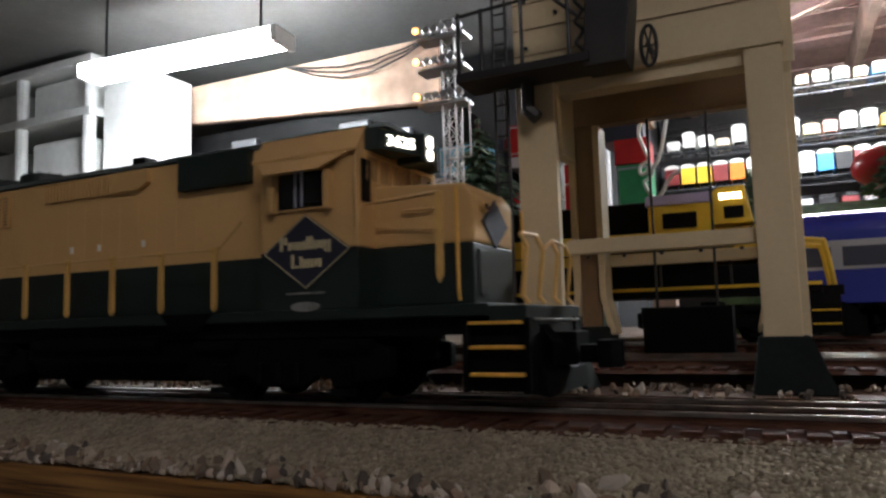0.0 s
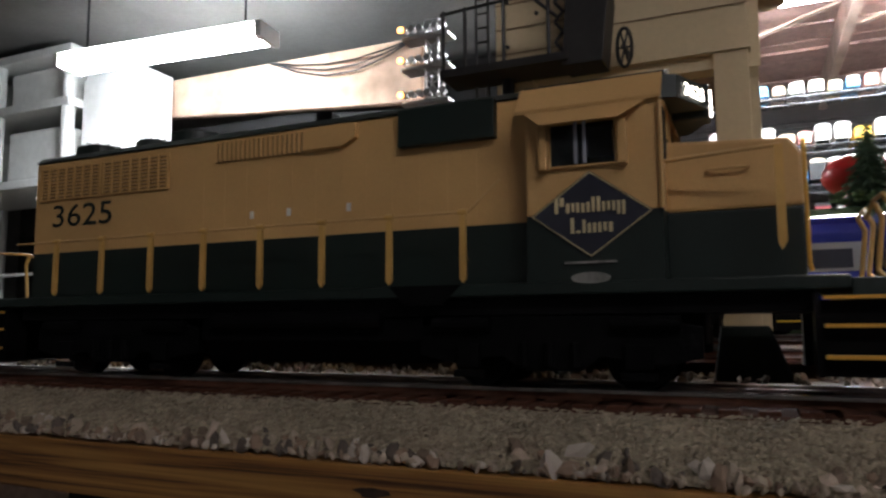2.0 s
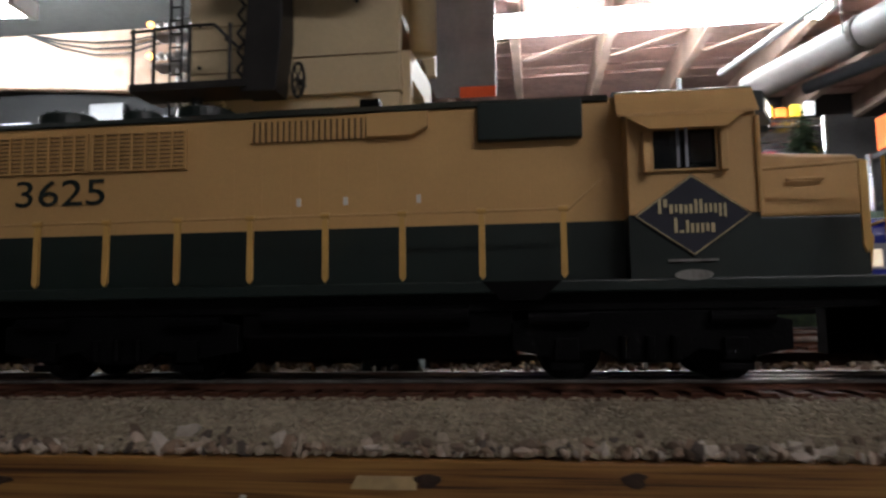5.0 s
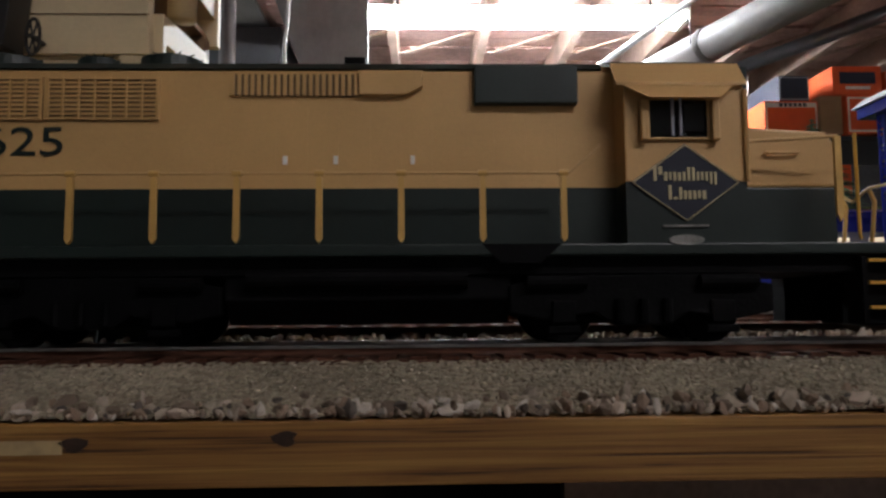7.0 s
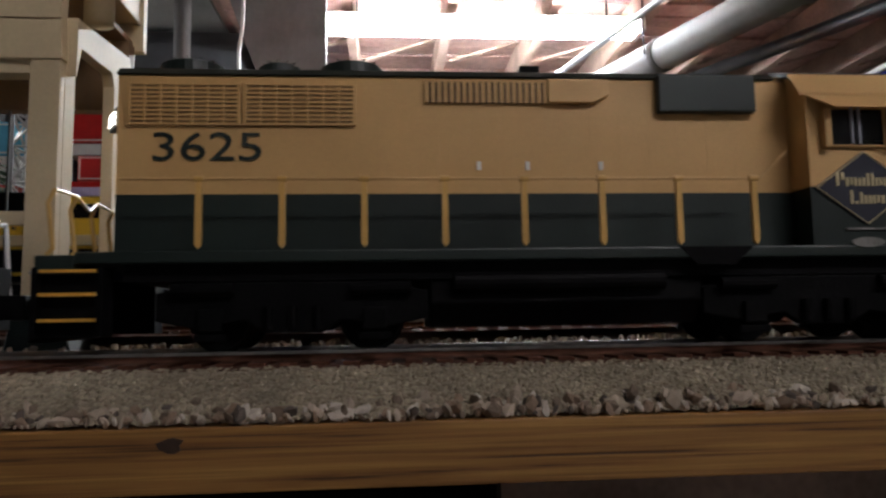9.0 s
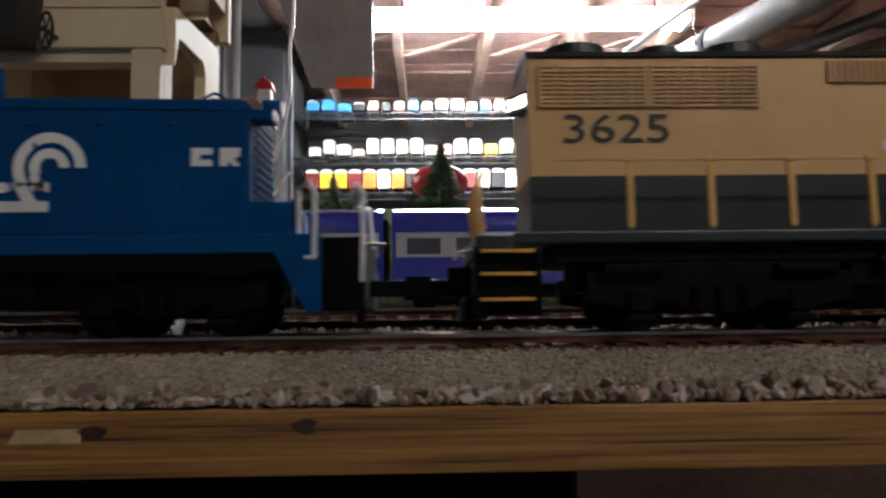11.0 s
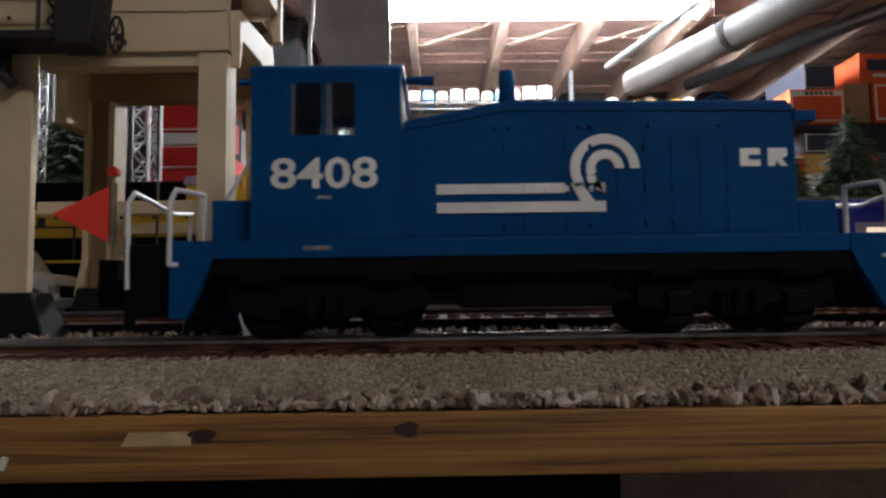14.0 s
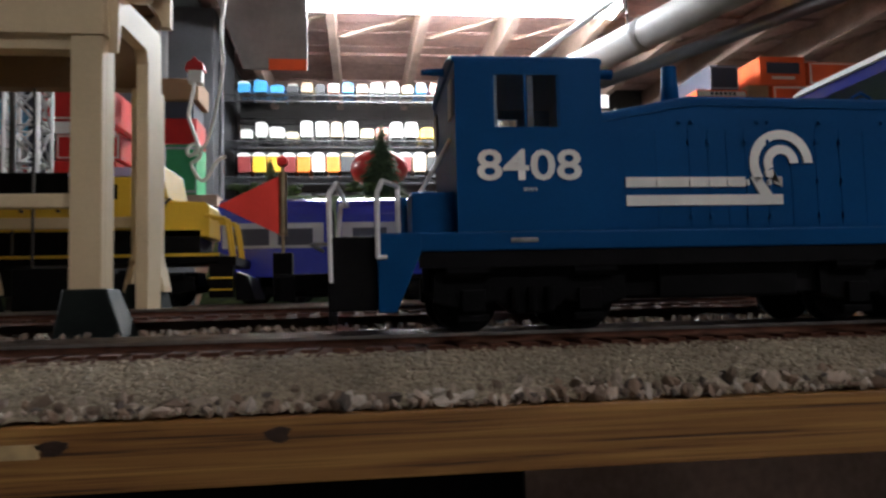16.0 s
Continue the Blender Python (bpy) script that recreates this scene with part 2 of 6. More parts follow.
def cyl(bm, p, q, r0, r1=None, n=16):
    p, q = Vector(p), Vector(q)
    d = q - p
    m = Matrix.Translation((p + q) / 2) @ d.to_track_quat("Z", "Y").to_matrix().to_4x4()
    bmesh.ops.create_cone(bm, cap_ends=True, segments=n, radius1=r0, radius2=r0 if r1 is None else r1, depth=d.length, matrix=m)
    return bm


def tube(bm, pts, r, n=8):
    for p, q in zip(pts, pts[1:]):
        cyl(bm, p, q, r, r, n)
    for p in pts[1:-1]:
        bmesh.ops.create_icosphere(bm, subdivisions=1, radius=r * 1.04, matrix=Matrix.Translation(p))
    return bm


def ball(bm, c, r, sub=2, sc=(1, 1, 1)):
    bmesh.ops.create_icosphere(bm, subdivisions=sub, radius=r, matrix=Matrix.Translation(c) @ Matrix.Diagonal((*sc, 1)))
    return bm


def mesh_of(bm, name, mat, smooth=False):
    me = bpy.data.meshes.new(name)
    bm.to_mesh(me)
    bm.free()
    me.materials.append(mat)
    if smooth:
        me.shade_smooth()
    return me


def part(name, bm, mat, parent=None, label="", smooth=False):
    ob = new(name, mesh_of(bm, name, mat, smooth))
    if parent is not None:
        ob.parent = parent
    if label:
        ob["label"] = label
    return ob


def B(*a, **k):
    return box(bmesh.new(), *a, **k)


def thing(name, at, label, category, group="", kind=""):
    e = new(name)
    e.empty_display_size = 0.02
    e.matrix_basis = pose(*at)
    return tagged(e, label, category, group, kind)


def lettering(name, text, mat, parent, m, height, width=None, label="", depth=0.0003, weight=0.018):
    """Built-in font, its capitals height high, centred on m's origin, in m's x-y plane."""
    cu = bpy.data.curves.new(name, "FONT")
    cu.body, cu.size, cu.extrude, cu.align_x, cu.align_y = text, 1.0, 0.0, "CENTER", "CENTER"
    cu.offset = weight
    cu.resolution_u = 3
    tmp = new(name, cu)
    bpy.context.view_layer.update()
    me = bpy.data.meshes.new_from_object(tmp.evaluated_get(bpy.context.evaluated_depsgraph_get()))
    bpy.data.objects.remove(tmp)
    xs = [v.co.x for v in me.vertices]
    ys = [v.co.y for v in me.vertices]
    sy = height / (max(ys) - min(ys))
    sx = width / (max(xs) - min(xs)) if width else sy
    cx, cy = (max(xs) + min(xs)) / 2, (max(ys) + min(ys)) / 2
    for v in me.vertices:
        v.co = m @ Vector(((v.co.x - cx) * sx, (v.co.y - cy) * sy, depth))
    me.materials.clear()
    me.materials.append(mat)
    ob = new(name, me)
    ob.parent = parent
    if label:
        ob["label"] = label
    return ob


def side(x, y, z):
    """A frame on a side that faces the camera's way (-y)."""
    return pose(x, y, z, 90, 0, 0)


# ---- the basement ----
def room():
    X0, X1, Y0, Y1, Z0, Z1 = -6.2, 3.2, -2.6, 4.2, -0.95, 1.36
    tagged(part("floor", B(X0 - 0.1, X1 + 0.1, Y0 - 0.1, Y1 + 0.1, Z0 - 0.1, Z0), CONCRETE), "grey-brown concrete basement floor", "floor", kind="structure")
    tagged(part("ceiling", B(X0 - 0.1, X1 + 0.1, Y0 - 0.1, Y1 + 0.1, Z1, Z1 + 0.08), CEILING), "low reddish-brown boarded basement ceiling", "ceiling", kind="structure")
    tagged(part("wall_north", B(X0 - 0.1, X1 + 0.1, Y1, Y1 + 0.1, Z0, Z1), BACKWALL), "dark grey bare basement back wall", "wall", kind="structure")
    tagged(part("wall_south", B(X0 - 0.1, X1 + 0.1, Y0 - 0.1, Y0, Z0, Z1), PLASTER), "grey painted basement wall", "wall", kind="structure")
    tagged(part("wall_west", B(X0 - 0.1, X0, Y0, Y1, Z0, Z1), PLASTER), "grey painted basement side wall", "wall", kind="structure")
    tagged(part("wall_east", B(X1, X1 + 0.1, Y0, Y1, Z0, Z1), PLASTER), "grey painted basement side wall", "wall", kind="structure")
    for k in range(10):
        x = -0.44 + 0.395 * k
        if x < X1 - 0.06:
            tagged(part("joist", B(x, x + 0.040, 0.45, Y1 - 0.02, Z1 - 0.16, Z1 - 0.026, bev=0.004), JOIST), "brown timber ceiling joist", "joist", "ceiling joists", "structure")
    rnd = random.Random(31)
    bm = bmesh.new()
    y = 0.2
    while y < Y1 - 0.15:
        w_ = rnd.uniform(0.09, 0.14)
        d_ = rnd.uniform(0.006, 0.022)
        box(bm, -0.56, X1 - 0.02, y, y + w_, Z1 - 0.002 - d_, Z1 - 0.002)
        y += w_ + rnd.uniform(0.004, 0.012)
    tagged(part("ceiling", bm, BOARDS), "reddish-brown subfloor boards between the joists", "ceiling", kind="structure")
    bm = bmesh.new()
    for k in range(9):
        for yb in (1.55, 2.95):
            xa, xb = -0.40 + 0.395 * k, -0.44 + 0.395 * (k + 1)
            if xb < X1 - 0.06:
                prism(bm, [(xa, Z1 - 0.15), (xa + 0.03, Z1 - 0.15), (xb, Z1 - 0.05), (xb - 0.03, Z1 - 0.05)], yb, yb + 0.03)
    tagged(part("joist_bridging", bm, JOIST), "diagonal timber struts between the ceiling joists", "bridging", kind="structure")
    tagged(part("ceiling_panel", B(X0 + 0.02, -0.60, Y0 + 0.02, Y1 - 0.02, Z1 - 0.02, Z1 - 0.002), PLASTER), "plain grey ceiling panel", "ceiling", kind="structure")


def tube_lamp(x0, x1, y, z, turn=0.0, glow=None):
    """A hanging strip fixture: tray, two lamp holders and two bare tubes."""
    L = x1 - x0
    e = thing("fluorescent_light", ((x0 + x1) / 2, y, z, 0, 0, turn), "lit white fluorescent strip fixture hanging below the ceiling", "light")
    bm = bmesh.new()
    prism(bm, [(-0.024, 0.014), (-0.024, 0.048), (0.024, 0.048), (0.024, 0.014), (0.020, 0.014), (0.020, 0.044), (-0.020, 0.044), (-0.020, 0.014)], -L / 2, L / 2, "x")
    prism(bm, [(-0.062, 0.040), (-0.025, 0.0495), (0.025, 0.0495), (0.062, 0.040), (0.062, 0.043), (0.025, 0.0525), (-0.025, 0.0525), (-0.062, 0.043)], -L / 2, L / 2, "x")
    part("tray", bm, WHITEPL, e)
    for s in (-1, 1):
        part("lamp_holder", B(s * L / 2 - 0.012, s * L / 2 + 0.012, -0.060, 0.060, -0.008, 0.046, bev=0.003), WHITEPL, e)
        part("fluorescent_tube", cyl(bmesh.new(), (-L / 2 + 0.013, s * 0.040, 0.012), (L / 2 - 0.013, s * 0.040, 0.012), 0.0155), glow or TUBE, e, "glowing white tube", True)
        part("hanger", cyl(bmesh.new(), (s * L * 0.4, 0, 0.0525), (s * L * 0.4, 0, 1.355 - z), 0.004), DARKWIRE, e)
    return e


room()
tube_lamp(-0.11, 1.10, 2.4, 1.12)
tube_lamp(-2.33, -1.48, 1.64, 0.985, 5.0)
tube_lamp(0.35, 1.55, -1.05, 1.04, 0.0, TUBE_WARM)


# ---- the layout ----
def layout():
    bm = bmesh.new()
    prism(bm, [(0, -0.0185), (0, -0.0005), (0.9, -0.0005), (0.9, -0.0185)], -1.6, 1.6, "x", bev=0.0006)
    t = tagged(part("layout_table", bm, PLY), "plywood model railway table with exposed layered edge", "table", kind="structure")
    for x, w, z, h, mm, nm, lb in ((-0.0005, 0.0095, -0.0062, 0.0042, KNOT, "knot", "dark knot"), (0.0575, 0.0085, -0.0052, 0.0045, KNOT, "knot", "dark knot"),
                                   (-0.0135, 0.0195, -0.0068, 0.0038, PATCH, "wood_patch", "paler filled strip"), (-0.136, 0.014, -0.008, 0.003, KNOT, "knot", "dark split")):
        n = 9
        pts = [(x + w / 2 * math.cos(a) * (1 if nm == "wood_patch" else 0.8 + 0.3 * math.sin(3 * a + x * 90)), z + h / 2 * math.sin(a)) for a in [2 * math.pi * k / n for k in range(n)]]
        if nm == "wood_patch":
            pts = [(x - w / 2, z - h / 2), (x + w / 2, z - h / 2), (x + w / 2, z + h / 2), (x - w / 2 + 0.002, z + h / 2)]
        part(nm, prism(bmesh.new(), pts, -0.0003, 0.002), mm, t, lb)
    part("paint_chip", prism(bmesh.new(), [(-0.0575, -0.0145), (-0.0555, -0.0148), (-0.0545, -0.0112), (-0.0562, -0.0108)], -0.0012, 0.001, bev=0.0003), WHITE, t, "loose white chip")
    tagged(part("layout_ground", B(-1.6, 1.6, 0.11, 0.9, 0.0, 0.0165), DECK), "brown scenery ground of the layout", "ground", kind="structure")
    tagged(part("raised_ground", prism(bmesh.new(), [(0.145, 0.0165), (0.155, 0.0225), (0.9, 0.0225), (0.9, 0.0165)], -1.6, 1.6, "x"), DECK), "raised brown ground under the rear tracks", "ground", kind="structure")
    # granular roadbed shoulder
    nx, ny = 1150, 36
    vs, fs = [], []
    for j in range(ny + 1):
        v = j / ny
        for i in range(nx + 1):
            x = -0.48 + 0.96 * i / nx
            y = 0.003 + 0.036 * v
            z = 0.0005 + 0.0128 * min(1, v * 1.12) ** 0.85
            k = noise.noise(Vector((x * 520, y * 520, 3))) * 0.0008 + noise.noise(Vector((x * 1100, y * 1100, 8))) * 0.0007
            vs.append((x, y, z + k * (0 if j == ny else 1)))
    for j in range(ny):
        for i in range(nx):
            a = j * (nx + 1) + i
            fs.append((a, a + 1, a + nx + 2, a + nx + 1))
    me = bpy.data.meshes.new("roadbed_shoulder")
    me.from_pydata(vs, [], fs)
    me.materials.append(ROADBED)
    sh = tagged(new("roadbed_shoulder", me), "grey granular ballast shoulder beside the track", "ballast", kind="structure")
    sh2 = tagged(part("roadbed", B(-1.6, 1.6, 0.037, 0.11, 0.0, 0.0128), ROADBED), "grey granular roadbed under the main track", "ballast", kind="structure")
    for xa, xb in ((-1.6, -0.48), (0.48, 1.6)):
        tagged(part("roadbed_shoulder", prism(bmesh.new(), [(0.003, 0.0), (0.037, 0.0128), (0.037, 0.0)], xa, xb, "x"), ROADBED), "grey granular ballast shoulder beside the track", "ballast", kind="structure")


def stones(name, label, spots, seed):
    rnd = random.Random(seed)
    bm = bmesh.new()
    base = bmesh.new()
    bmesh.ops.create_icosphere(base, subdivisions=1, radius=1.0)
    bv = [v.co.copy() for v in base.verts]
    bf = [[v.index for v in f.verts] for f in base.faces]
    base.free()
    vs, fs = [], []
    for x, y, z, r in spots:
        rot = Euler((rnd.uniform(0, 6), rnd.uniform(0, 6), rnd.uniform(0, 6))).to_matrix()
        sc = Vector((rnd.uniform(0.8, 1.6), rnd.uniform(0.7, 1.1), rnd.uniform(0.4, 0.8)))
        o = len(vs)
        for c in bv:
            k = rnd.uniform(0.62, 1.25)
            q = rot @ Vector((c.x * sc.x * k, c.y * sc.y * k, c.z * sc.z * k))
            vs.append((x + q.x * r, y + q.y * r, z + q.z * r))
        fs += [[o + i for i in f] for f in bf]
    bm.free()
    me = bpy.data.meshes.new(name)
    me.from_pydata(vs, [], fs)
    me.materials.append(STONES)
    return tagged(new(name, me), label, "gravel", kind="stuff")


def gravel():
    rnd = random.Random(5)
    sp = []
    for k in range(1900):
        x = rnd.uniform(-0.46, 0.46)
        y = 0.0010 + abs(rnd.gauss(0, 0.0042 + 0.0012 * math.sin(x * 61)))
        r = rnd.choice((0.0008, 0.0010, 0.0013, 0.0017, 0.0021, 0.0027)) * rnd.uniform(0.85, 1.2)
        if y < 0.013 and rnd.random() < 0.74 + 0.26 * math.sin(x * 83 + 1.0):
            sp.append((x, y + r * 0.5, 0.0003 + 0.36 * max(0, y - 0.003) + r * rnd.uniform(0.3, 0.9), r))
    sp += [(0.20 + 0.011 * math.sin(k * 2.1), 0.006 + 0.002 * math.cos(k * 3.3), 0.003 + 0.0005 * k % 0.003, 0.0022 + 0.0003 * (k % 3)) for k in range(9)]
    stones("edge_gravel", "loose grey and brown crushed stones along the table edge", sp, 2)
    sp = []
    for k in range(900):
        x, y = rnd.uniform(-0.45, 0.6), rnd.uniform(0.104, 0.142)
        sp.append((x, y, 0.0172 + rnd.uniform(0, 0.0012), rnd.uniform(0.0008, 0.0022)))
    for k in range(500):
        x, y = rnd.uniform(-0.5, 0.8), rnd.uniform(0.20, 0.235)
        sp.append((x, y, 0.0232, rnd.uniform(0.0010, 0.0022)))
    stones("infill_gravel", "pale crushed stones between the tracks", sp, 3)


def track(name, y, z, x0, x1, label):
    """Three-rail track; z is the top of the rails."""
    e = thing(name, (0, y, z), label, "track", kind="structure")
    n = int((x1 - x0) / 0.0105)
    me = mesh_of(B(-0.003, 0.003, -0.0305, 0.0305, -0.0058, -0.0036, bev=0.0004), "tie", TIE)
    for k in range(n):
        o = new("tie", me)
        o.parent = e
        o.matrix_basis = pose(x0 + 0.0105 * (k + 0.5), 0, 0)
    for yy, nm in ((-0.017, "rail"), (0.0, "middle_rail"), (0.017, "rail")):
        bm = bmesh.new()
        prism(bm, [(yy - 0.0024, -0.0036), (yy + 0.0024, -0.0036), (yy + 0.0007, -0.0028), (yy + 0.0007, -0.0014), (yy - 0.0007, -0.0014), (yy - 0.0007, -0.0028)], x0, x1, "x")
        r = part(nm, bm, RAILBROWN, e)
        bm = bmesh.new()
        prism(bm, [(yy - 0.0012, -0.0014), (yy + 0.0012, -0.0014), (yy + 0.0013, -0.0003), (yy + 0.0008, 0), (yy - 0.0008, 0), (yy - 0.0013, -0.0003)], x0, x1, "x")
        part("rail_head", bm, RAILSTEEL, r, "bright worn rail head")
    bm = prism(bmesh.new(), [(-0.0345, -0.0058), (-0.031, -0.0048), (0.031, -0.0048), (0.0345, -0.0058)], x0, x1, "x")
    part("tie_bed", bm, TIE, e, "dark brown bed between the ties")
    return e


layout()
gravel()
track("main_track", 0.068, 0.0185, -0.95, 0.95, "three-rail model track with brown plastic ties")
track("second_track", 0.172, 0.0285, -0.75, 0.95, "three-rail model track with brown ties")
track("third_track", 0.33, 0.0285, -0.75, 0.95, "three-rail model track with brown ties")
track("rear_track", 0.48, 0.0285, -0.6, 0.95, "three-rail model track with brown ties")


# ---- rolling stock helpers ----
WHEELS = []
RAIL_Z = 0.0185


def wheelset(parent, x, r=0.0105):
    bm = bmesh.new()
    for s in (-1, 1):
        cyl(bm, (0, s * 0.0155, 0), (0, s * 0.0195, 0), r, r * 0.97, 20)
        cyl(bm, (0, s * 0.0140, 0), (0, s * 0.0155, 0), r * 1.1, r * 1.1, 20)
        cyl(bm, (0, s * 0.0195, 0), (0, s * 0.0215, 0), r * 0.4, r * 0.3, 10)
    cyl(bm, (0, -0.015, 0), (0, 0.015, 0), 0.0022)
    w = part("wheelset", bm, TRUCKBLACK, parent, "dark steel wheels on an axle")
    w.matrix_basis = pose(x, 0, r)
    WHEELS.append((w, x, r))
    return w


def truck_frame(parent, xc, half, name="truck"):
    """A bolster with two cast side frames, journal boxes, springs and brake cylinders."""
    bm = bmesh.new()
    box(bm, xc - 0.006, xc + 0.006, -0.0225, 0.0225, 0.012, 0.026)
    box(bm, xc - half, xc + half, -0.012, 0.012, 0.0141, 0.024)
    t = part(name, bm, TRUCKBLACK, parent, "black cast truck")
    for s in (-1, 1):
        y0, y1 = (-0.0275, -0.0225) if s < 0 else (0.0225, 0.0275)
        def out(d):
            return (y0 - d, y0) if s < 0 else (y1, y1 + d)
        part("side_frame", prism(bmesh.new(), [(xc - half, 0.020), (xc - half, 0.0105), (xc - half * 0.72, 0.008), (xc - half * 0.35, 0.0105), (xc - half * 0.2, 0.006), (xc + half * 0.2, 0.006), (xc + half * 0.35, 0.0105),
              (xc + half * 0.72, 0.008), (xc + half, 0.0105), (xc + half, 0.020), (xc + half * 0.6, 0.0235), (xc - half * 0.6, 0.0235)], y0, y1, bev=0.0005), TRUCKBLACK, t)
        for dx in (-0.6, 0.6):
            x = xc + dx * half
            part("journal_box", B(x - 0.004, x + 0.004, *out(0.0022), 0.007, 0.0145, bev=0.0004), TRUCKBLACK, t)
            part("pedestal", B(x - 0.0055, x + 0.0055, *out(0.0012), 0.0035, 0.006, bev=0.0003), TRUCKBLACK, t)
        ym = sum(out(0.0024)) / 2
        for dx in (-0.18, 0, 0.18):
            part("coil_spring", cyl(bmesh.new(), (xc + dx * half, ym, 0.0075), (xc + dx * half, ym, 0.015), 0.0016, n=8), TRUCKBLACK, t)
        for dx in (-0.65, 0.65):
            part("brake_cylinder", cyl(bmesh.new(), (xc + (dx - 0.22) * half, ym, 0.021), (xc + (dx + 0.22) * half, ym, 0.021), 0.0024, n=10), TRUCKBLACK, t)
    return t


def knuckle(parent, x, s, z=0.0165):
    bm = bmesh.new()
    box(bm, min(x, x + s * 0.014), max(x, x + s * 0.014), -0.004, 0.004, z - 0.003, z + 0.003, bev=0.0006)
    prism(bm, [(x + s * 0.013, -0.006), (x + s * 0.013, 0.006), (x + s * 0.018, 0.0065), (x + s * 0.0205, 0.003), (x + s * 0.017, 0.0015), (x + s * 0.0175, -0.002), (x + s * 0.021, -0.004), (x + s * 0.018, -0.0065)],
          z - 0.0045, z + 0.0045, "z", bev=0.0004)
    return part("coupler", bm, BLACK, parent, "black knuckle coupler")


# ---- cream and green road engine ----
def road_engine():
    e = thing("diesel_locomotive", (0, 0.068, RAIL_Z), "cream and dark green model diesel road engine with gold handrails", "locomotive")
    z = lambda v: v - RAIL_Z
    W, H = 0.032, 0.0195
    # sill and walkway
    part("frame", B(-0.276, 0.070, -W, W, z(0.0485), z(0.0525), bev=0.0006), GREEN, e, "dark green frame and walkway")
    # long hood, lower green and upper cream
    part("hood_lower", B(-0.268, -0.0200, -H, H, z(0.0525), z(0.0738)), GREEN, e)
    bm = bmesh.new()
    prism(bm, [(-H, z(0.0738)), (H, z(0.0738)), (H, z(0.1165)), (H - 0.003, z(0.1195)), (-H + 0.003, z(0.1195)), (-H, z(0.1165))], -0.268, -0.0200, "x")
    hood = part("hood", bm, CREAM, e, "cream painted engine hood")
    bm = bmesh.new()
    prism(bm, [(-H - 0.0006, z(0.1176)), (-H + 0.0025, z(0.1205)), (-0.008, z(0.1225)), (0.008, z(0.1225)), (H - 0.0025, z(0.1205)), (H + 0.0006, z(0.1176))], -0.2685, -0.0245, "x")
    roof = part("hood_roof", bm, GREEN, e, "dark green hood roof")
    for x, r in ((-0.247, 0.0125), (-0.214, 0.0085), (-0.186, 0.0125)):
        bm = bmesh.new()
        cyl(bm, (x, 0, z(0.1222)), (x, 0, z(0.1262)), r, r * 0.97, 28)
        cyl(bm, (x, 0, z(0.1262)), (x, 0, z(0.1272)), r * 0.9, r * 0.8, 28)
        fan = part("roof_fan", bm, GREEN, e, "round roof fan housing", False)
        for k in range(6):
            a = k * math.pi / 6
            part("fan_guard", cyl(bmesh.new(), (x - r * 0.85 * math.cos(a), -r * 0.85 * math.sin(a), z(0.1276) + 0.00007 * k), (x + r * 0.85 * math.cos(a), r * 0.85 * math.sin(a), z(0.1276) + 0.00007 * k), 0.00025, n=4), GREEN, fan)
    for x0, x1 in ((-0.165, -0.13), (-0.095, -0.075)):
        part("roof_hatch", B(x0, x1, -0.007, 0.007, z(0.1224), z(0.1242), bev=0.0006), GREEN, e)
    part("exhaust_stack", B(-0.12, -0.112, -0.004, 0.004, z(0.1224), z(0.128), bev=0.0005), BLACK, e)
    # hood doors
    for k in range(13):
        x = -0.176 + 0.0112 * k
        if x < -0.036:
            part("hood_door", B(x, x + 0.01105, -H - 0.00012, -H, z(0.0765), z(0.1035), bev=0.00005), CREAM, e)
    for x in (-0.140, -0.122, -0.0945):
        part("door_latch", B(x, x + 0.0016, -H - 0.0010, -H - 0.0003, z(0.0825), z(0.0855)), WHITE, e)
    # radiator grilles
    for x0, x1 in ((-0.264, -0.2255), (-0.2235, -0.1845)):
        g = part("radiator_grille", B(x0, x1, -H - 0.0004, -H + 0.0001, z(0.0992), z(0.1138)), GRILLESHADE, e, "cream radiator grille with shade painted brown behind the slats")
        bm = bmesh.new()
        for k in range(10):
            zz = z(0.0992) + 0.0146 * k / 9
            box(bm, x0, x1, -H - 0.0012, -H - 0.0003, zz - 0.00042, zz + 0.00042)
        for k in range(8):
            xx = x0 + (x1 - x0) * k / 7
            wd = 0.0006 if k in (0, 7) else 0.0003
            box(bm, xx - wd, xx + wd, -H - 0.0015, -H - 0.0004, z(0.0987), z(0.1143))
        part("grille_slats", bm, CREAM, g)
    # backing coloured as shade between the cream intake slats
    g = part("intake_grille", B(-0.158, -0.114, -H - 0.0006, -H + 0.0001, z(0.1075), z(0.1155)), GRILLESHADE, e)
    bm = bmesh.new()
    for k in range(20):
        xx = -0.158 + 0.044 * k / 19
        box(bm, xx - 0.0006, xx + 0.0006, -H - 0.0014, -H - 0.0005, z(0.1075), z(0.1155))
    part("grille_slats", bm, CREAM, g)
    part("blower_duct", prism(bmesh.new(), [(-0.113, z(0.1075)), (-0.096, z(0.1075)), (-0.090, z(0.1105)), (-0.090, z(0.1165)), (-0.113, z(0.1165))], -H - 0.0025, -H + 0.001, bev=0.0005), CREAM, e)
    part("equipment_box", B(-0.0715, -0.034, -H - 0.0035, -H + 0.001, z(0.104), z(0.1180), bev=0.0006), GREEN, e, "dark green equipment box high on the hood")
    # cab
    part("cab_lower", B(-0.0202, 0.0222, -W + 0.0005, W - 0.0005, z(0.0525), z(0.0738)), GREEN, e)
    bm = bmesh.new()
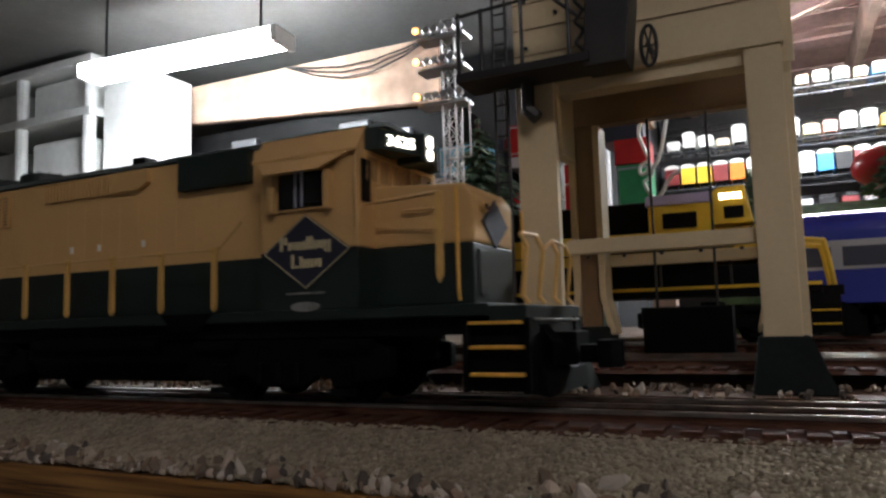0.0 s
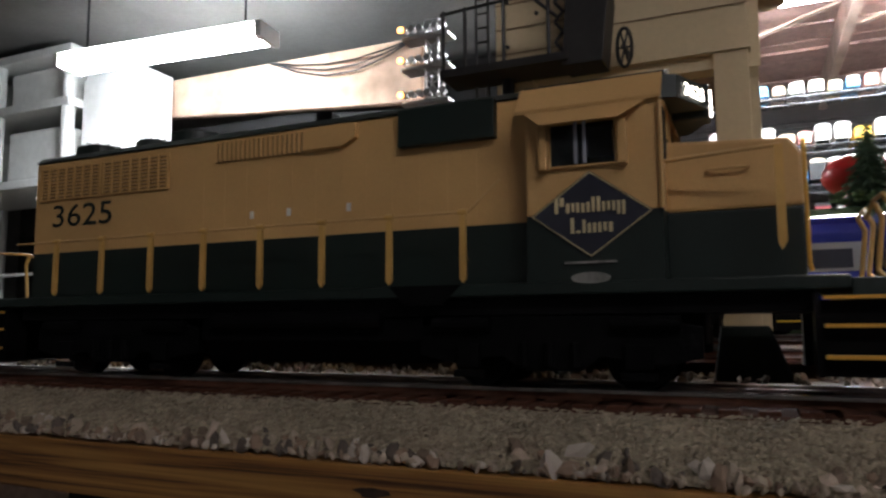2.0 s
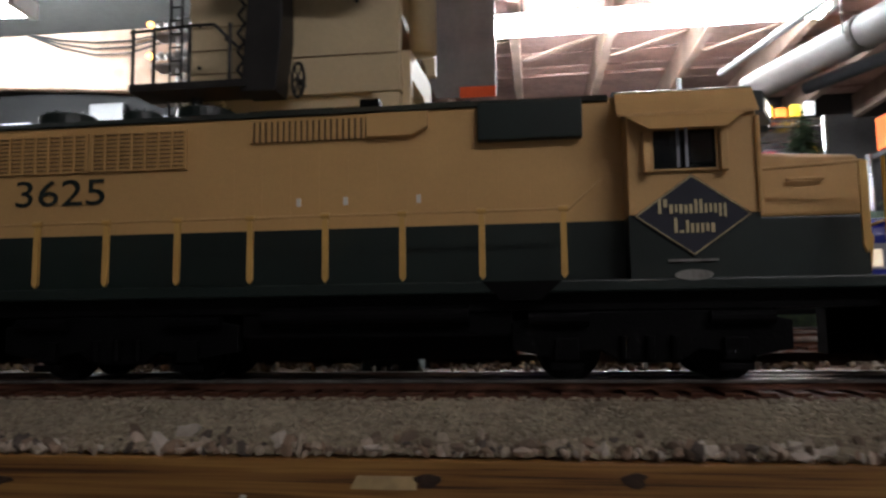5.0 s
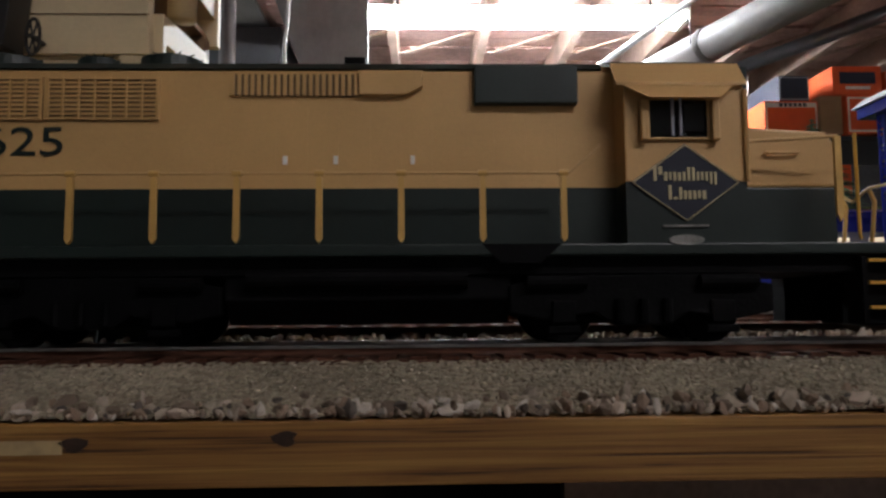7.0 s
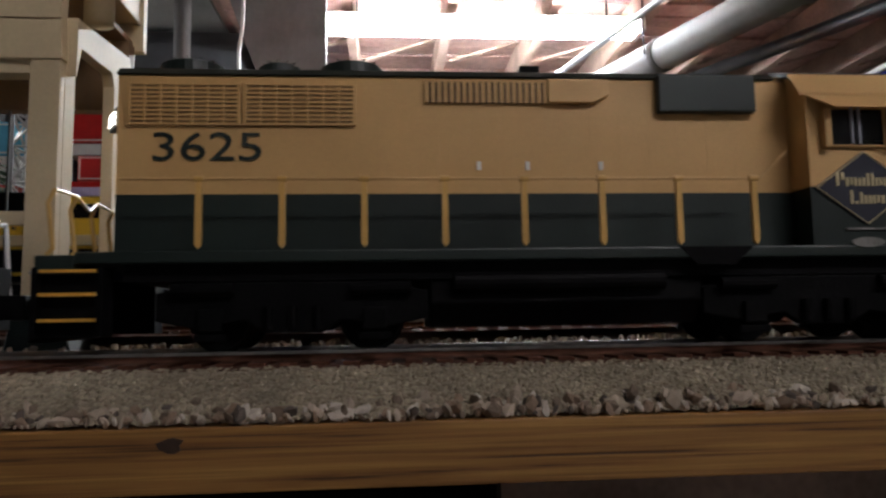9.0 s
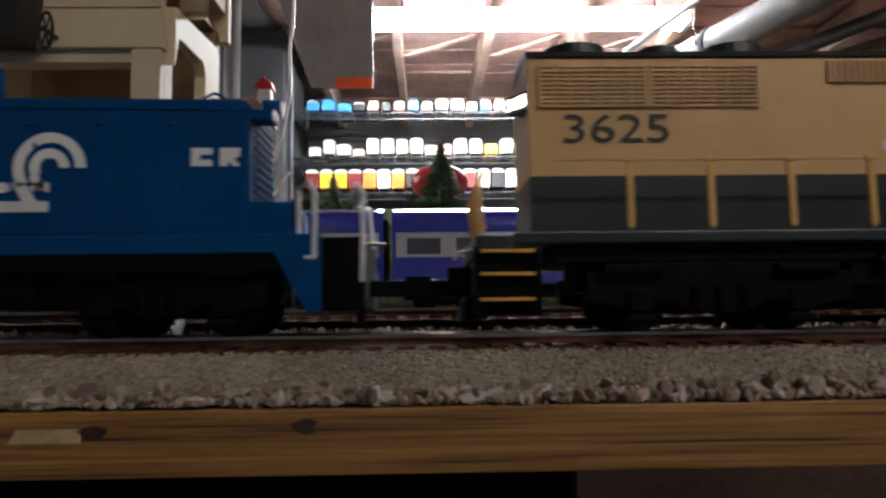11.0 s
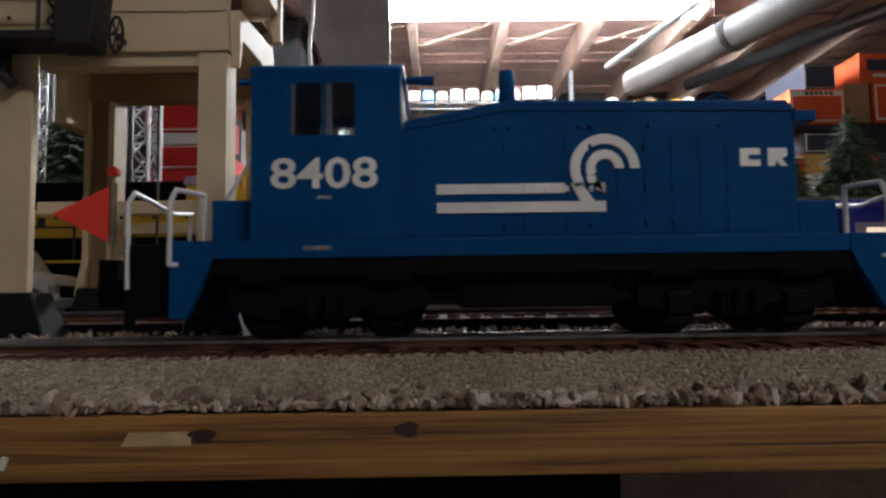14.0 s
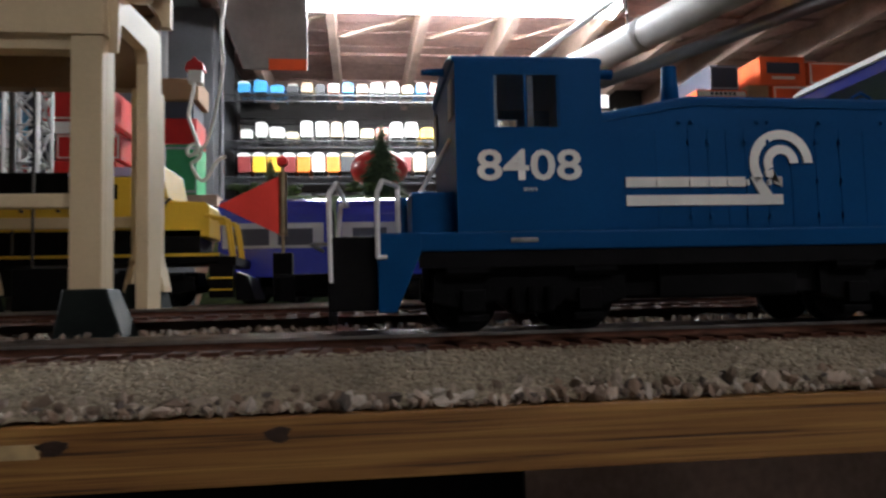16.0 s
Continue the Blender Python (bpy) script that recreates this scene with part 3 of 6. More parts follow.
    prism(bm, [(-W + 0.0005, z(0.0738)), (W - 0.0005, z(0.0738)), (W - 0.0005, z(0.1085)), (W - 0.006, z(0.1165)), (0.012, z(0.1205)), (-0.012, z(0.1205)), (-W + 0.006, z(0.1165)), (-W + 0.0005, z(0.1085))], -0.0202, 0.0222, "x", bev=0.0006)
    cab = part("cab", bm, CREAM, e, "cream crew cab")
    bm = bmesh.new()
    prism(bm, [(-W + 0.007, z(0.1168)), (-0.012, z(0.121)), (0.012, z(0.121)), (W - 0.007, z(0.1168)), (W - 0.007, z(0.1185)), (0.012, z(0.1228)), (-0.012, z(0.1228)), (-W + 0.007, z(0.1185))], -0.0222, 0.0232, "x")
    part("cab_roof", bm, GREEN, e, "dark green cab roof")
    w = part("cab_window", B(-0.0116, 0.0086, -W - 0.0002, -W + 0.0008, z(0.0890), z(0.1022)), BLACK, e, "dark cab side window")
    part("window_pane", B(-0.0112, 0.0082, -W - 0.0006, -W - 0.0003, z(0.0893), z(0.1018)), WINDOWGLASS, w)
    bm = bmesh.new()
    for x in (-0.0122, 0.0086):
        box(bm, x, x + 0.0006, -W - 0.0009, -W, z(0.0888), z(0.1024))
    box(bm, -0.0122, 0.0092, -W - 0.0009, -W, z(0.0884), z(0.0890))
    part("window_frame", bm, CREAM, w)
    # pale grey plate imitates the light showing in this half of the window
    part("pane_brightness", B(0.0006, 0.0076, -W - 0.0003, -W - 0.00025, z(0.0912), z(0.1010)), COACHGREY, w, "pale plate painted for the brightness in the pane")
    for x in (-0.0040, -0.0012):
        part("window_post", B(x, x + 0.0009, -W - 0.0010, -W, z(0.0896), z(0.1027)), COACHGREY, w, "pale grey sash post")
    for x in (-0.0152, 0.0096):
        part("wind_deflector", B(x, x + 0.0028, -W - 0.0028, -W + 0.0005, z(0.0878), z(0.1018), bev=0.0006), CREAM, e)
    bm = bmesh.new()
    rows_ = []
    for dy in (0.0, 0.0008):
        rows_.append([bm.verts.new(q) for q in ((-0.0205, -W - 0.0008 + dy, z(0.1075)), (0.0185, -W - 0.0008 + dy, z(0.1075)), (0.0108, -W - 0.0068 + dy, z(0.1014)), (-0.0135, -W - 0.0068 + dy, z(0.1014)))])
    bm.faces.new(rows_[0]), bm.faces.new(rows_[1][::-1])
    for k in range(4):
        bm.faces.new([rows_[0][k], rows_[1][k], rows_[1][(k + 1) % 4], rows_[0][(k + 1) % 4]])
    bmesh.ops.recalc_face_normals(bm, faces=bm.faces[:])
    part("sunshade", bm, CREAM, e, "cream tapered awning over the cab window")
    part("roof_eave", prism(bmesh.new(), [(-W - 0.0012, z(0.1075)), (-W + 0.0055, z(0.1165)), (-W + 0.0055, z(0.1175)), (-W - 0.0012, z(0.1085))], -0.0232, 0.0228, "x"), CREAM, e)
    # short nose
    part("nose_lower", B(0.0215, 0.0605, -H, H, z(0.0525), z(0.0738), bev=0.0008), GREEN, e)
    bm = bmesh.new()
    prism(bm, [(0.0215, z(0.0738)), (0.0607, z(0.0738)), (0.0607, z(0.090)), (0.0575, z(0.0945)), (0.0215, z(0.0965))], -H - 0.0002, H + 0.0002, bev=0.0012)
    part("nose", bm, CREAM, e, "cream short nose")
    bm = bmesh.new()
    tube(bm, [(0.035, -H, z(0.0865)), (0.035, -H - 0.002, z(0.0862)), (0.046, -H - 0.002, z(0.0862)), (0.046, -H, z(0.0865))], 0.0005, 6)
    part("grab_iron", bm, CREAM, e)
    part("nose_lamp", cyl(bmesh.new(), (0.0605, -0.0115, z(0.0865)), (0.0625, -0.0115, z(0.0865)), 0.0021), CREAM, e)
    part("nose_lamp_lens", cyl(bmesh.new(), (0.0622, -0.0115, z(0.0865)), (0.0628, -0.0115, z(0.0865)), 0.0012), BLACK, e)
    bm = bmesh.new()
    prism(bm, [(0, z(0.0725)), (0.0125, z(0.0815)), (0, z(0.0905)), (-0.0125, z(0.0815))], 0.0608, 0.0613, "x")
    part("nose_emblem", bm, EMBLEM, e, "dark diamond emblem")
    part("front_door", B(0.0606, 0.0611, -0.0155, -0.0085, z(0.0555), z(0.0715), bev=0.0003), GREEN, e)
    # front windows, number boards, headlight
    part("windshield", B(0.0213, 0.0222, -0.026, 0.026, z(0.0985), z(0.1075)), BLACK, e, "dark front windows")
    bm = bmesh.new()
    for y in (-0.0265, -0.0175, -0.0085, 0.0075, 0.0165, 0.0255):
        box(bm, 0.0216, 0.0230, y, y + 0.001, z(0.098), z(0.108))
    box(bm, 0.0216, 0.0230, -0.0265, 0.0265, z(0.1072), z(0.1082))
    part("windshield_frame", bm, CREAM, e)
    for s in (-1, 1):
        nb = part("number_board", prism(bmesh.new(), [(0.0218, s * 0.0265), (0.0268, s * 0.0250), (0.0350, s * 0.0065), (0.0218, s * 0.0065)], z(0.1092), z(0.1166), "z"), GREEN, e, "dark lit number board")
        if s < 0:
            d = Vector((0.0350 - 0.0268, 0.0185, 0)).normalized()
            m = Matrix(((d.x, 0, d.y, 0.0312), (d.y, 0, -d.x, -0.0156), (0, 1, 0, z(0.1128)), (0, 0, 0, 1)))
            lettering("board_number", "3625", LAMPGLOW, nb, m, 0.0041, 0.0126, "glowing white number")
    for s in (-1, 1):
        part("front_side_window", B(0.0221, 0.0230, min(s * 0.0292, s * 0.0235), max(s * 0.0292, s * 0.0235), z(0.0900), z(0.1055), bev=0.0004), BLACK, e, "narrow dark front window")
    hl = part("headlight", B(0.0230, 0.0352, -0.0045, 0.0045, z(0.107), z(0.119), bev=0.001), GREEN, e)
    for zz in (0.1105, 0.1155):
        part("headlight_lens", cyl(bmesh.new(), (0.0350, 0, z(zz)), (0.0358, 0, z(zz)), 0.0022), LAMPGLOW, hl, "lit round headlight")
    # rear lit number board
    rb = part("rear_number_board", prism(bmesh.new(), [(-0.2682, -H), (-0.2682, -H + 0.012), (-0.2745, -H + 0.010)], z(0.0985), z(0.1055), "z"), GREEN, e)
    d = Vector((-0.2682 + 0.2745, -0.010, 0)).normalized()
    m = Matrix(((d.x, 0, d.y, -0.27135), (d.y, 0, -d.x, -H + 0.005), (0, 1, 0, z(0.102)), (0, 0, 0, 1)))
    lettering("board_number", "3625", LAMPGLOW, rb, m, 0.0044, 0.0105, "glowing white number", 0.0004)
    # emblem on the cab side
    def dia(k, y0, y1):
        return prism(bmesh.new(), [(0.0004 - 0.0192 * k, z(0.0733)), (0.0004, z(0.0733 - 0.0137 * k)), (0.0004 + 0.0192 * k, z(0.0733)), (0.0004, z(0.0733 + 0.0137 * k))], y0, y1)
    em = part("emblem", dia(1.0, -W - 0.0001, -W + 0.0006), EMBLEM, e, "dark diamond emblem with two cream bars of lettering")
    bm = bmesh.new()
    for k in range(4):
        cx, cz = (1, 0, -1, 0), (0, 1, 0, -1)
        p = Vector((0.0004 + 0.0192 * 0.96 * cx[k], -W - 0.0002, z(0.0733) + 0.0137 * 0.96 * cz[k]))
        q = Vector((0.0004 + 0.0192 * 0.96 * cx[(k + 1) % 4], -W - 0.0002, z(0.0733) + 0.0137 * 0.96 * cz[(k + 1) % 4]))
        cyl(bm, p, q, 0.00022, n=4)
    part("emblem_border", bm, LOGOCREAM, em)
    def bar_word(bars, x, zz):
        """Upright bars: (width, foot, top) each, with thin gaps between them."""
        for w_, foot, top_ in bars:
            part("emblem_bar", B(x, x + w_, -W - 0.0005, -W - 0.00005, z(zz) + foot, z(zz) + top_, bev=0.00015), LOGOCREAM, em, "cream bar of lettering")
            x += w_ + 0.00062
    LOW, TALL = 0.0031, 0.0047
    bar_word(((0.0011, 0, 0.0052), (0.0013, 0.0022, 0.0050), (0.0012, 0, LOW), (0.0008, 0.0004, LOW), (0.0010, 0, LOW), (0.0010, 0, 0.0029), (0.0010, 0, LOW), (0.0010, 0, TALL), (0.0010, 0, TALL),
              (0.0009, 0, LOW), (0.0009, 0.0003, LOW), (0.0009, 0, LOW), (0.0009, -0.0012, LOW), (0.0009, -0.0014, LOW)), -0.0108, 0.0739)
    bar_word(((0.0011, 0, 0.0050), (0.0014, 0, 0.0009), (0.0010, 0, 0.0042), (0.0010, 0, LOW), (0.0010, 0, LOW), (0.0010, 0, LOW), (0.0010, 0.0004, LOW), (0.0012, 0, LOW)), -0.0058, 0.0674)
    part("small_lettering_bar", B(-0.008, 0.008, -W - 0.0004, -W + 0.0006, z(0.0580), z(0.0587)), DIMPLATE, e)
    part("builder_plate", prism(bmesh.new(), [(-0.0062 * math.cos(a), z(0.0535) + 0.0018 * math.sin(a)) for a in [k * math.pi / 8 for k in range(16)]], -W - 0.0004, -W + 0.0004), DIMPLATE, e, "small oval plate")
    lettering("hood_number", "3625", GREEN, e, side(-0.2365, -H - 0.0002, z(0.0910)), 0.0105, 0.038, "dark green road number", weight=0.004)
    # handrails and stanchions
    for s in (-1, 1):
        y = s * (W + 0.0004)
        for k in range(8):
            x = -0.236 + 0.0277 * k
            bm = bmesh.new()
            prism(bm, [(x - 0.0011, z(0.0545)), (x, z(0.0530)), (x + 0.0011, z(0.0545)), (x + 0.0010, z(0.0752)), (x - 0.0010, z(0.0752))], y - 0.0007, y + 0.0007)
            cyl(bm, (x - 0.0016, y, z(0.0768)), (x + 0.0016, y, z(0.0768)), 0.0011, n=8)
            box(bm, x - 0.0005, x + 0.0005, y - 0.0005, y + 0.0005, z(0.075), z(0.077))
            part("stanchion", bm, GOLD, e, "gold painted handrail post")
        part("handrail", tube(bmesh.new(), [(-0.262, y, z(0.0768)), (-0.04, y, z(0.0768)), (-0.029, y, z(0.0865))], 0.00045, 6), CREAM, e, "thin cream handrail")
        part("nose_handrail", tube(bmesh.new(), [(0.0215, y + s * -0.004, z(0.0885)), (0.054, y, z(0.0895)), (0.054, y, z(0.062))], 0.0006, 6), CREAM, e)
        bm = prism(bmesh.new(), [(0.0527, z(0.062)), (0.0537, z(0.0595)), (0.0551, z(0.062)), (0.0551, z(0.0895)), (0.0527, z(0.0895))], y - 0.0006, y + 0.0006)
        part("stanchion", bm, GOLD, e)
        part("corner_post", tube(bmesh.new(), [(0.0608, y, z(0.0535)), (0.0603, y, z(0.0555)), (0.0603, y, z(0.0905))], 0.0006, 6), STEPGOLD, e, "bright yellow corner grab post")
        part("cab_post", tube(bmesh.new(), [(0.0222, y, z(0.0738)), (0.0222, y, z(0.106))], 0.0008, 6), CREAM, e)
    # end platforms, both ends
    for x, s in ((0.070, 1), (-0.276, -1)):
        xe = x + s * 0.0125
        part("end_platform", B(min(x, xe), max(x, xe), -W, W, z(0.0455), z(0.0515), bev=0.0005), GREEN, e)
        for y in (-0.026, -0.009, 0.009, 0.026):
            pts = [(xe - s * 0.001, y, z(0.052)), (xe - s * 0.003, y, z(0.0545)), (xe - s * 0.001, y, z(0.070)), (xe - s * 0.003, y, z(0.0745))]
            part("end_post", tube(bmesh.new(), pts, 0.0008, 8), GOLD, e, "gold end handrail post")
        part("end_rail", tube(bmesh.new(), [(xe - s * 0.003, -0.026, z(0.0745)), (xe - s * 0.003, -0.009, z(0.0752)), (xe - s * 0.004, 0, z(0.071)), (xe - s * 0.003, 0.009, z(0.0752)), (xe - s * 0.003, 0.026, z(0.0745))], 0.0006, 8), GOLD, e)
        for y0, y1 in ((-W, -0.022), (0.022, W)):
            xa, xb = min(x - s * 0.0085, xe), max(x - s * 0.0085, xe)
            st = part("step_well", B(xa, xb, y0 + (0.004 if y0 < 0 else 0), y1 - (0.004 if y0 > 0 else 0), z(0.0245), z(0.0455)), BLACK, e, "black step well")
            for zz in (0.0300, 0.0385, 0.0462):
                part("step", B(xa + 0.0015, xb - 0.0015, y0 - 0.0002 if y0 < 0 else y0 + 0.006, y1 - 0.006 if y0 < 0 else y1 + 0.0002, z(zz - 0.0005), z(zz + 0.0005)), STEPGOLD, st, "orange-gold step edge")
            for xx in (xa, xb):
                part("step_side", B(xx - 0.0008, xx + 0.0008, y0, y1, z(0.0245), z(0.0475)), BLACK, st)
        part("pilot", B(min(xe, xe - s * 0.004), max(xe, xe - s * 0.004), -0.026, 0.026, z(0.0235), z(0.0455), bev=0.0006), BLACK, e, "black pilot plate")
        part("snow_plow", prism(bmesh.new(), [(xe, z(0.0235)), (xe + s * 0.0045, z(0.0225)), (xe + s * 0.0035, z(0.0300)), (xe, z(0.0335))], -0.025, 0.025), TRUCKBLACK, e)
        part("drawbar_box", B(min(xe, xe + s * 0.009), max(xe, xe + s * 0.009), -0.0085, 0.0085, z(0.0315), z(0.0425), bev=0.0006), BLACK, e)
        knuckle(e, xe + s * 0.002, s)
        for k in range(3):
            part("air_hose", tube(bmesh.new(), [(xe, -0.012 - 0.004 * k, z(0.045)), (xe + s * 0.005, -0.012 - 0.004 * k, z(0.039)), (xe + s * 0.004, -0.011 - 0.004 * k, z(0.032))], 0.0007, 6), BLACK, e)
        part("uncoupling_lever", tube(bmesh.new(), [(xe + s * 0.001, -0.028, z(0.047)), (xe + s * 0.006, -0.022, z(0.0465)), (xe + s * 0.006, 0.006, z(0.0465))], 0.0005, 6), STEEL, e, "bright bent lever")
    # running gear
    part("underframe", B(-0.262, 0.062, -0.0275, 0.0275, z(0.0425), z(0.0485)), BLACK, e)
    bm = bmesh.new()
    prism(bm, [(-0.026, z(0.0425)), (-0.0265, z(0.034)), (-0.019, z(0.0255)), (0.019, z(0.0255)), (0.0265, z(0.034)), (0.026, z(0.0425))], -0.158, -0.060, "x", bev=0.0008)
    part("fuel_tank", bm, BLACK, e, "black fuel tank")
    part("air_tank", cyl(bmesh.new(), (-0.15, -0.0275, z(0.041)), (-0.075, -0.0275, z(0.041)), 0.0035, n=14), BLACK, e)
    part("battery_box", prism(bmesh.new(), [(-0.07, z(0.0525)), (-0.064, z(0.046)), (-0.05, z(0.046)), (-0.043, z(0.0525))], -W - 0.0003, -W + 0.003), BLACK, e)
    for xc in (-0.205, -0.0145):
        truck_frame(e, xc, 0.046)
        for d in (-0.0265, 0.0265):
            wheelset(e, xc + d)
    return e


# ---- blue switcher ----
def switcher():
    e = thing("switcher_locomotive", (0, 0.068, RAIL_Z), "blue model switcher with white emblem and road number", "locomotive")
    z = lambda v: v - RAIL_Z
    W, H = 0.032, 0.0205
    part("frame", B(-0.151, 0.092, -W, W, z(0.0462), z(0.0525), bev=0.0006), BLUE, e, "blue frame and walkway")
    for xa, xb, xc in ((-0.151, -0.1450, -0.1365), (0.096, 0.0915, 0.0805)):
        for y in (-W - 0.0005, W - 0.0035):
            part("corner_step", prism(bmesh.new(), [(xa, z(0.0525)), (xa, z(0.0262)), (xb, z(0.0262)), (xc, z(0.0462)), (xc, z(0.0525))], y, y + 0.004, bev=0.0003), BLUE, e, "blue corner step panel")
    # hood with sloped front of the cab
    bm = bmesh.new()
    prism(bm, [(-0.074, z(0.0525)), (0.0695, z(0.0525)), (0.0695, z(0.1005)), (0.067, z(0.1025)), (-0.034, z(0.1035)), (-0.074, z(0.0958))], -H, H, bev=0.0012)
    part("hood", bm, BLUE, e, "blue engine hood")
    bm = bmesh.new()
    prism(bm, [(-0.072, z(0.0935)), (-0.034, z(0.1005)), (0.0700, z(0.0992)), (0.0700, z(0.0982)), (-0.034, z(0.0995)), (-0.072, z(0.0925))], -H - 0.0005, H + 0.0005)
    part("hood_rim", bm, BLUE, e)
    seams = (-0.0705, -0.0485, -0.0359, -0.0285, -0.0212, -0.0139, -0.0055, 0.0042, 0.0143, 0.0241, 0.0340, 0.0440, 0.0675)
    for xa, xb in zip(seams, seams[1:]):
        part("hood_door", B(xa + 0.00008, xb - 0.00008, -H - 0.0002, -H + 0.0001, z(0.0545), z(0.0905), bev=0.00006), BLUE, e)
    for x in (-0.0359, -0.0285, -0.0139, -0.0052, 0.0144, 0.0241, 0.0440):
        for zz in (0.0571, 0.0847):
            part("door_latch", B(x - 0.0005, x + 0.0005, -H - 0.0013, -H - 0.0003, z(zz), z(zz + 0.0019), bev=0.0002), BLUE, e)
    for x in (0.0144, 0.0241, 0.0440):
        part("door_latch", B(x - 0.0005, x + 0.0005, -H - 0.0013, -H - 0.0003, z(0.0700), z(0.0719), bev=0.0002), BLUE, e)
    for x in (-0.0485, -0.0359, -0.0285, -0.0212, -0.0139, -0.0052):
        part("door_latch", B(x - 0.0006, x + 0.0006, -H - 0.0016, -H - 0.0003, z(0.0694), z(0.0715), bev=0.0002), WHITE, e)
    for x in (-0.0392, -0.0345, -0.0086, -0.0045, 0.0163, 0.0420):
        part("lift_ring", ball(bmesh.new(), (x, -H - 0.0006, z(0.0932)), 0.0009, 1), BLUE, e)
    # radiator end
    bm = bmesh.new()
    for k in range(12):
        zz = z(0.060) + 0.0032 * k
        box(bm, 0.0694, 0.0704, -0.015, 0.015, zz, zz + 0.0012)
    part("radiator_louvres", bm, BLUE, e)
    part("radiator_headlight", cyl(bmesh.new(), (0.069, 0, z(0.1045)), (0.0765, 0, z(0.1045)), 0.0036, n=18), BLUE, e)
    part("headlight_lens", cyl(bmesh.new(), (0.0764, 0, z(0.1045)), (0.0770, 0, z(0.1045)), 0.0028, n=18), WHITEPL, e)
    part("lamp_bracket", B(0.0690, 0.0775, -0.021, -0.012, z(0.0945), z(0.0985), bev=0.0005), BLUE, e)
    # cab
    bm = bmesh.new()
    arc = [(-W * math.cos(a), z(0.1112) + 0.0062 * math.sin(a)) for a in [math.pi * k / 10 for k in range(11)]]
    box(bm, -0.124, -0.0725, -W, W, z(0.0525), z(0.0885))
    cab = part("cab", bm, BLUE, e, "blue crew cab with open side windows")
    for xa, xb in ((-0.124, -0.1225), (-0.0740, -0.0725)):
        part("end_wall", prism(bmesh.new(), [(-W, z(0.0885))] + arc + [(W, z(0.0885))], xa, xb, "x"), BLUE, cab)
    for ya, yb in ((-W, -W + 0.0016), (W - 0.0016, W)):
        part("side_post", B(-0.1225, -0.1112, ya, yb, z(0.0885), z(0.1112)), BLUE, cab)
        part("side_post", B(-0.0875, -0.0740, ya, yb, z(0.0885), z(0.1112)), BLUE, cab)
        part("window_header", B(-0.1112, -0.0875, ya, yb, z(0.1068), z(0.1112)), BLUE, cab)
    bm = bmesh.new()
    up = [(-(W + 0.0004) * math.cos(a), z(0.1109) + 0.0072 * math.sin(a)) for a in [math.pi * k / 12 for k in range(13)]]
    prism(bm, up, -0.1250, -0.0714, "x", bev=0.0011)
    part("cab_roof", bm, BLUE, e, "blue arched roof")
    for yw in (-W + 0.0004, W - 0.0008):
        bm = bmesh.new()
        for x in (-0.1112, -0.0998, -0.0883):
            box(bm, x, x + 0.0008, yw, yw + 0.0004, z(0.0885), z(0.1068))
        w = part("cab_window", bm, BLUE, e, "blue cab side window frame")
        part("window_pane", B(-0.1106, -0.0880, yw + 0.0001, yw + 0.0003, z(0.0886), z(0.1067)), WINDOWGLASS, w)
        part("sliding_sash", B(-0.0985, -0.0965, yw + 0.0008, yw + 0.0012, z(0.0886), z(0.1067)), COACHGREY, w, "pale sash edge")
        part("sliding_sash", B(-0.1108, -0.1092, yw + 0.0008, yw + 0.0012, z(0.0886), z(0.1067)), COACHGREY, w, "pale sash edge")
    for x, nx in ((-0.1245, -1), (-0.0724, 1)):
        for yc in (-0.024, 0.024):
            part("end_window", B(x - 0.0004, x + 0.0004, yc - 0.0042, yc + 0.0042, z(0.0930), z(0.1062), bev=0.0003), DUCT, e, "grey end window")
    for x in (-0.0690, -0.1275):
        part("air_horn", cyl(bmesh.new(), (x - 0.006, -0.012, z(0.1135)), (x + 0.008, -0.012, z(0.1135)), 0.0011, 0.002, 10), BLUE, e)
    # boxes on the end decks
    part("battery_box", B(-0.139, -0.124, -0.026, 0.026, z(0.0525), z(0.0672), bev=0.0006), BLUE, e)
    for yr in (-0.021, 0.021):
        part("cab_handrail", tube(bmesh.new(), [(-0.1365, yr, z(0.0660)), (-0.1245, yr, z(0.0865))], 0.0007, 6), WHITEPL, e, "pale sloping grab rail")
    part("tool_box", B(0.0695, 0.0835, -0.020, 0.020, z(0.0525), z(0.0655), bev=0.0006), BLUE, e)
    part("smokestack", cyl(bmesh.new(), (-0.0325, 0, z(0.1025)), (-0.0325, 0, z(0.1205)), 0.0038, 0.0029, 18), BLUE, e, "tapered stack", True)
    bell = part("bell", cyl(bmesh.new(), (0.0505, 0, z(0.1035)), (0.0505, 0, z(0.1085)), 0.0034, 0.0016, 16), BLUE, e, "small roof bell")
    part("bell_yoke", tube(bmesh.new(), [(0.0465, 0, z(0.1025)), (0.0465, 0, z(0.109)), (0.0505, 0, z(0.111)), (0.0545, 0, z(0.109)), (0.0545, 0, z(0.1025))], 0.0006, 6), BLUE, bell)
    # white emblem: two bars, a wheel arc and an inner hook
    y = -H - 0.0009
    em = part("emblem", B(-0.0605, 0.0, y, -H, z(0.0622), z(0.0660)), WHITE, e, "white emblem of two bars and a wheel arc")
    part("emblem_bar", B(-0.0605, -0.0145, y, -H, z(0.0690), z(0.0726)), WHITE, em)
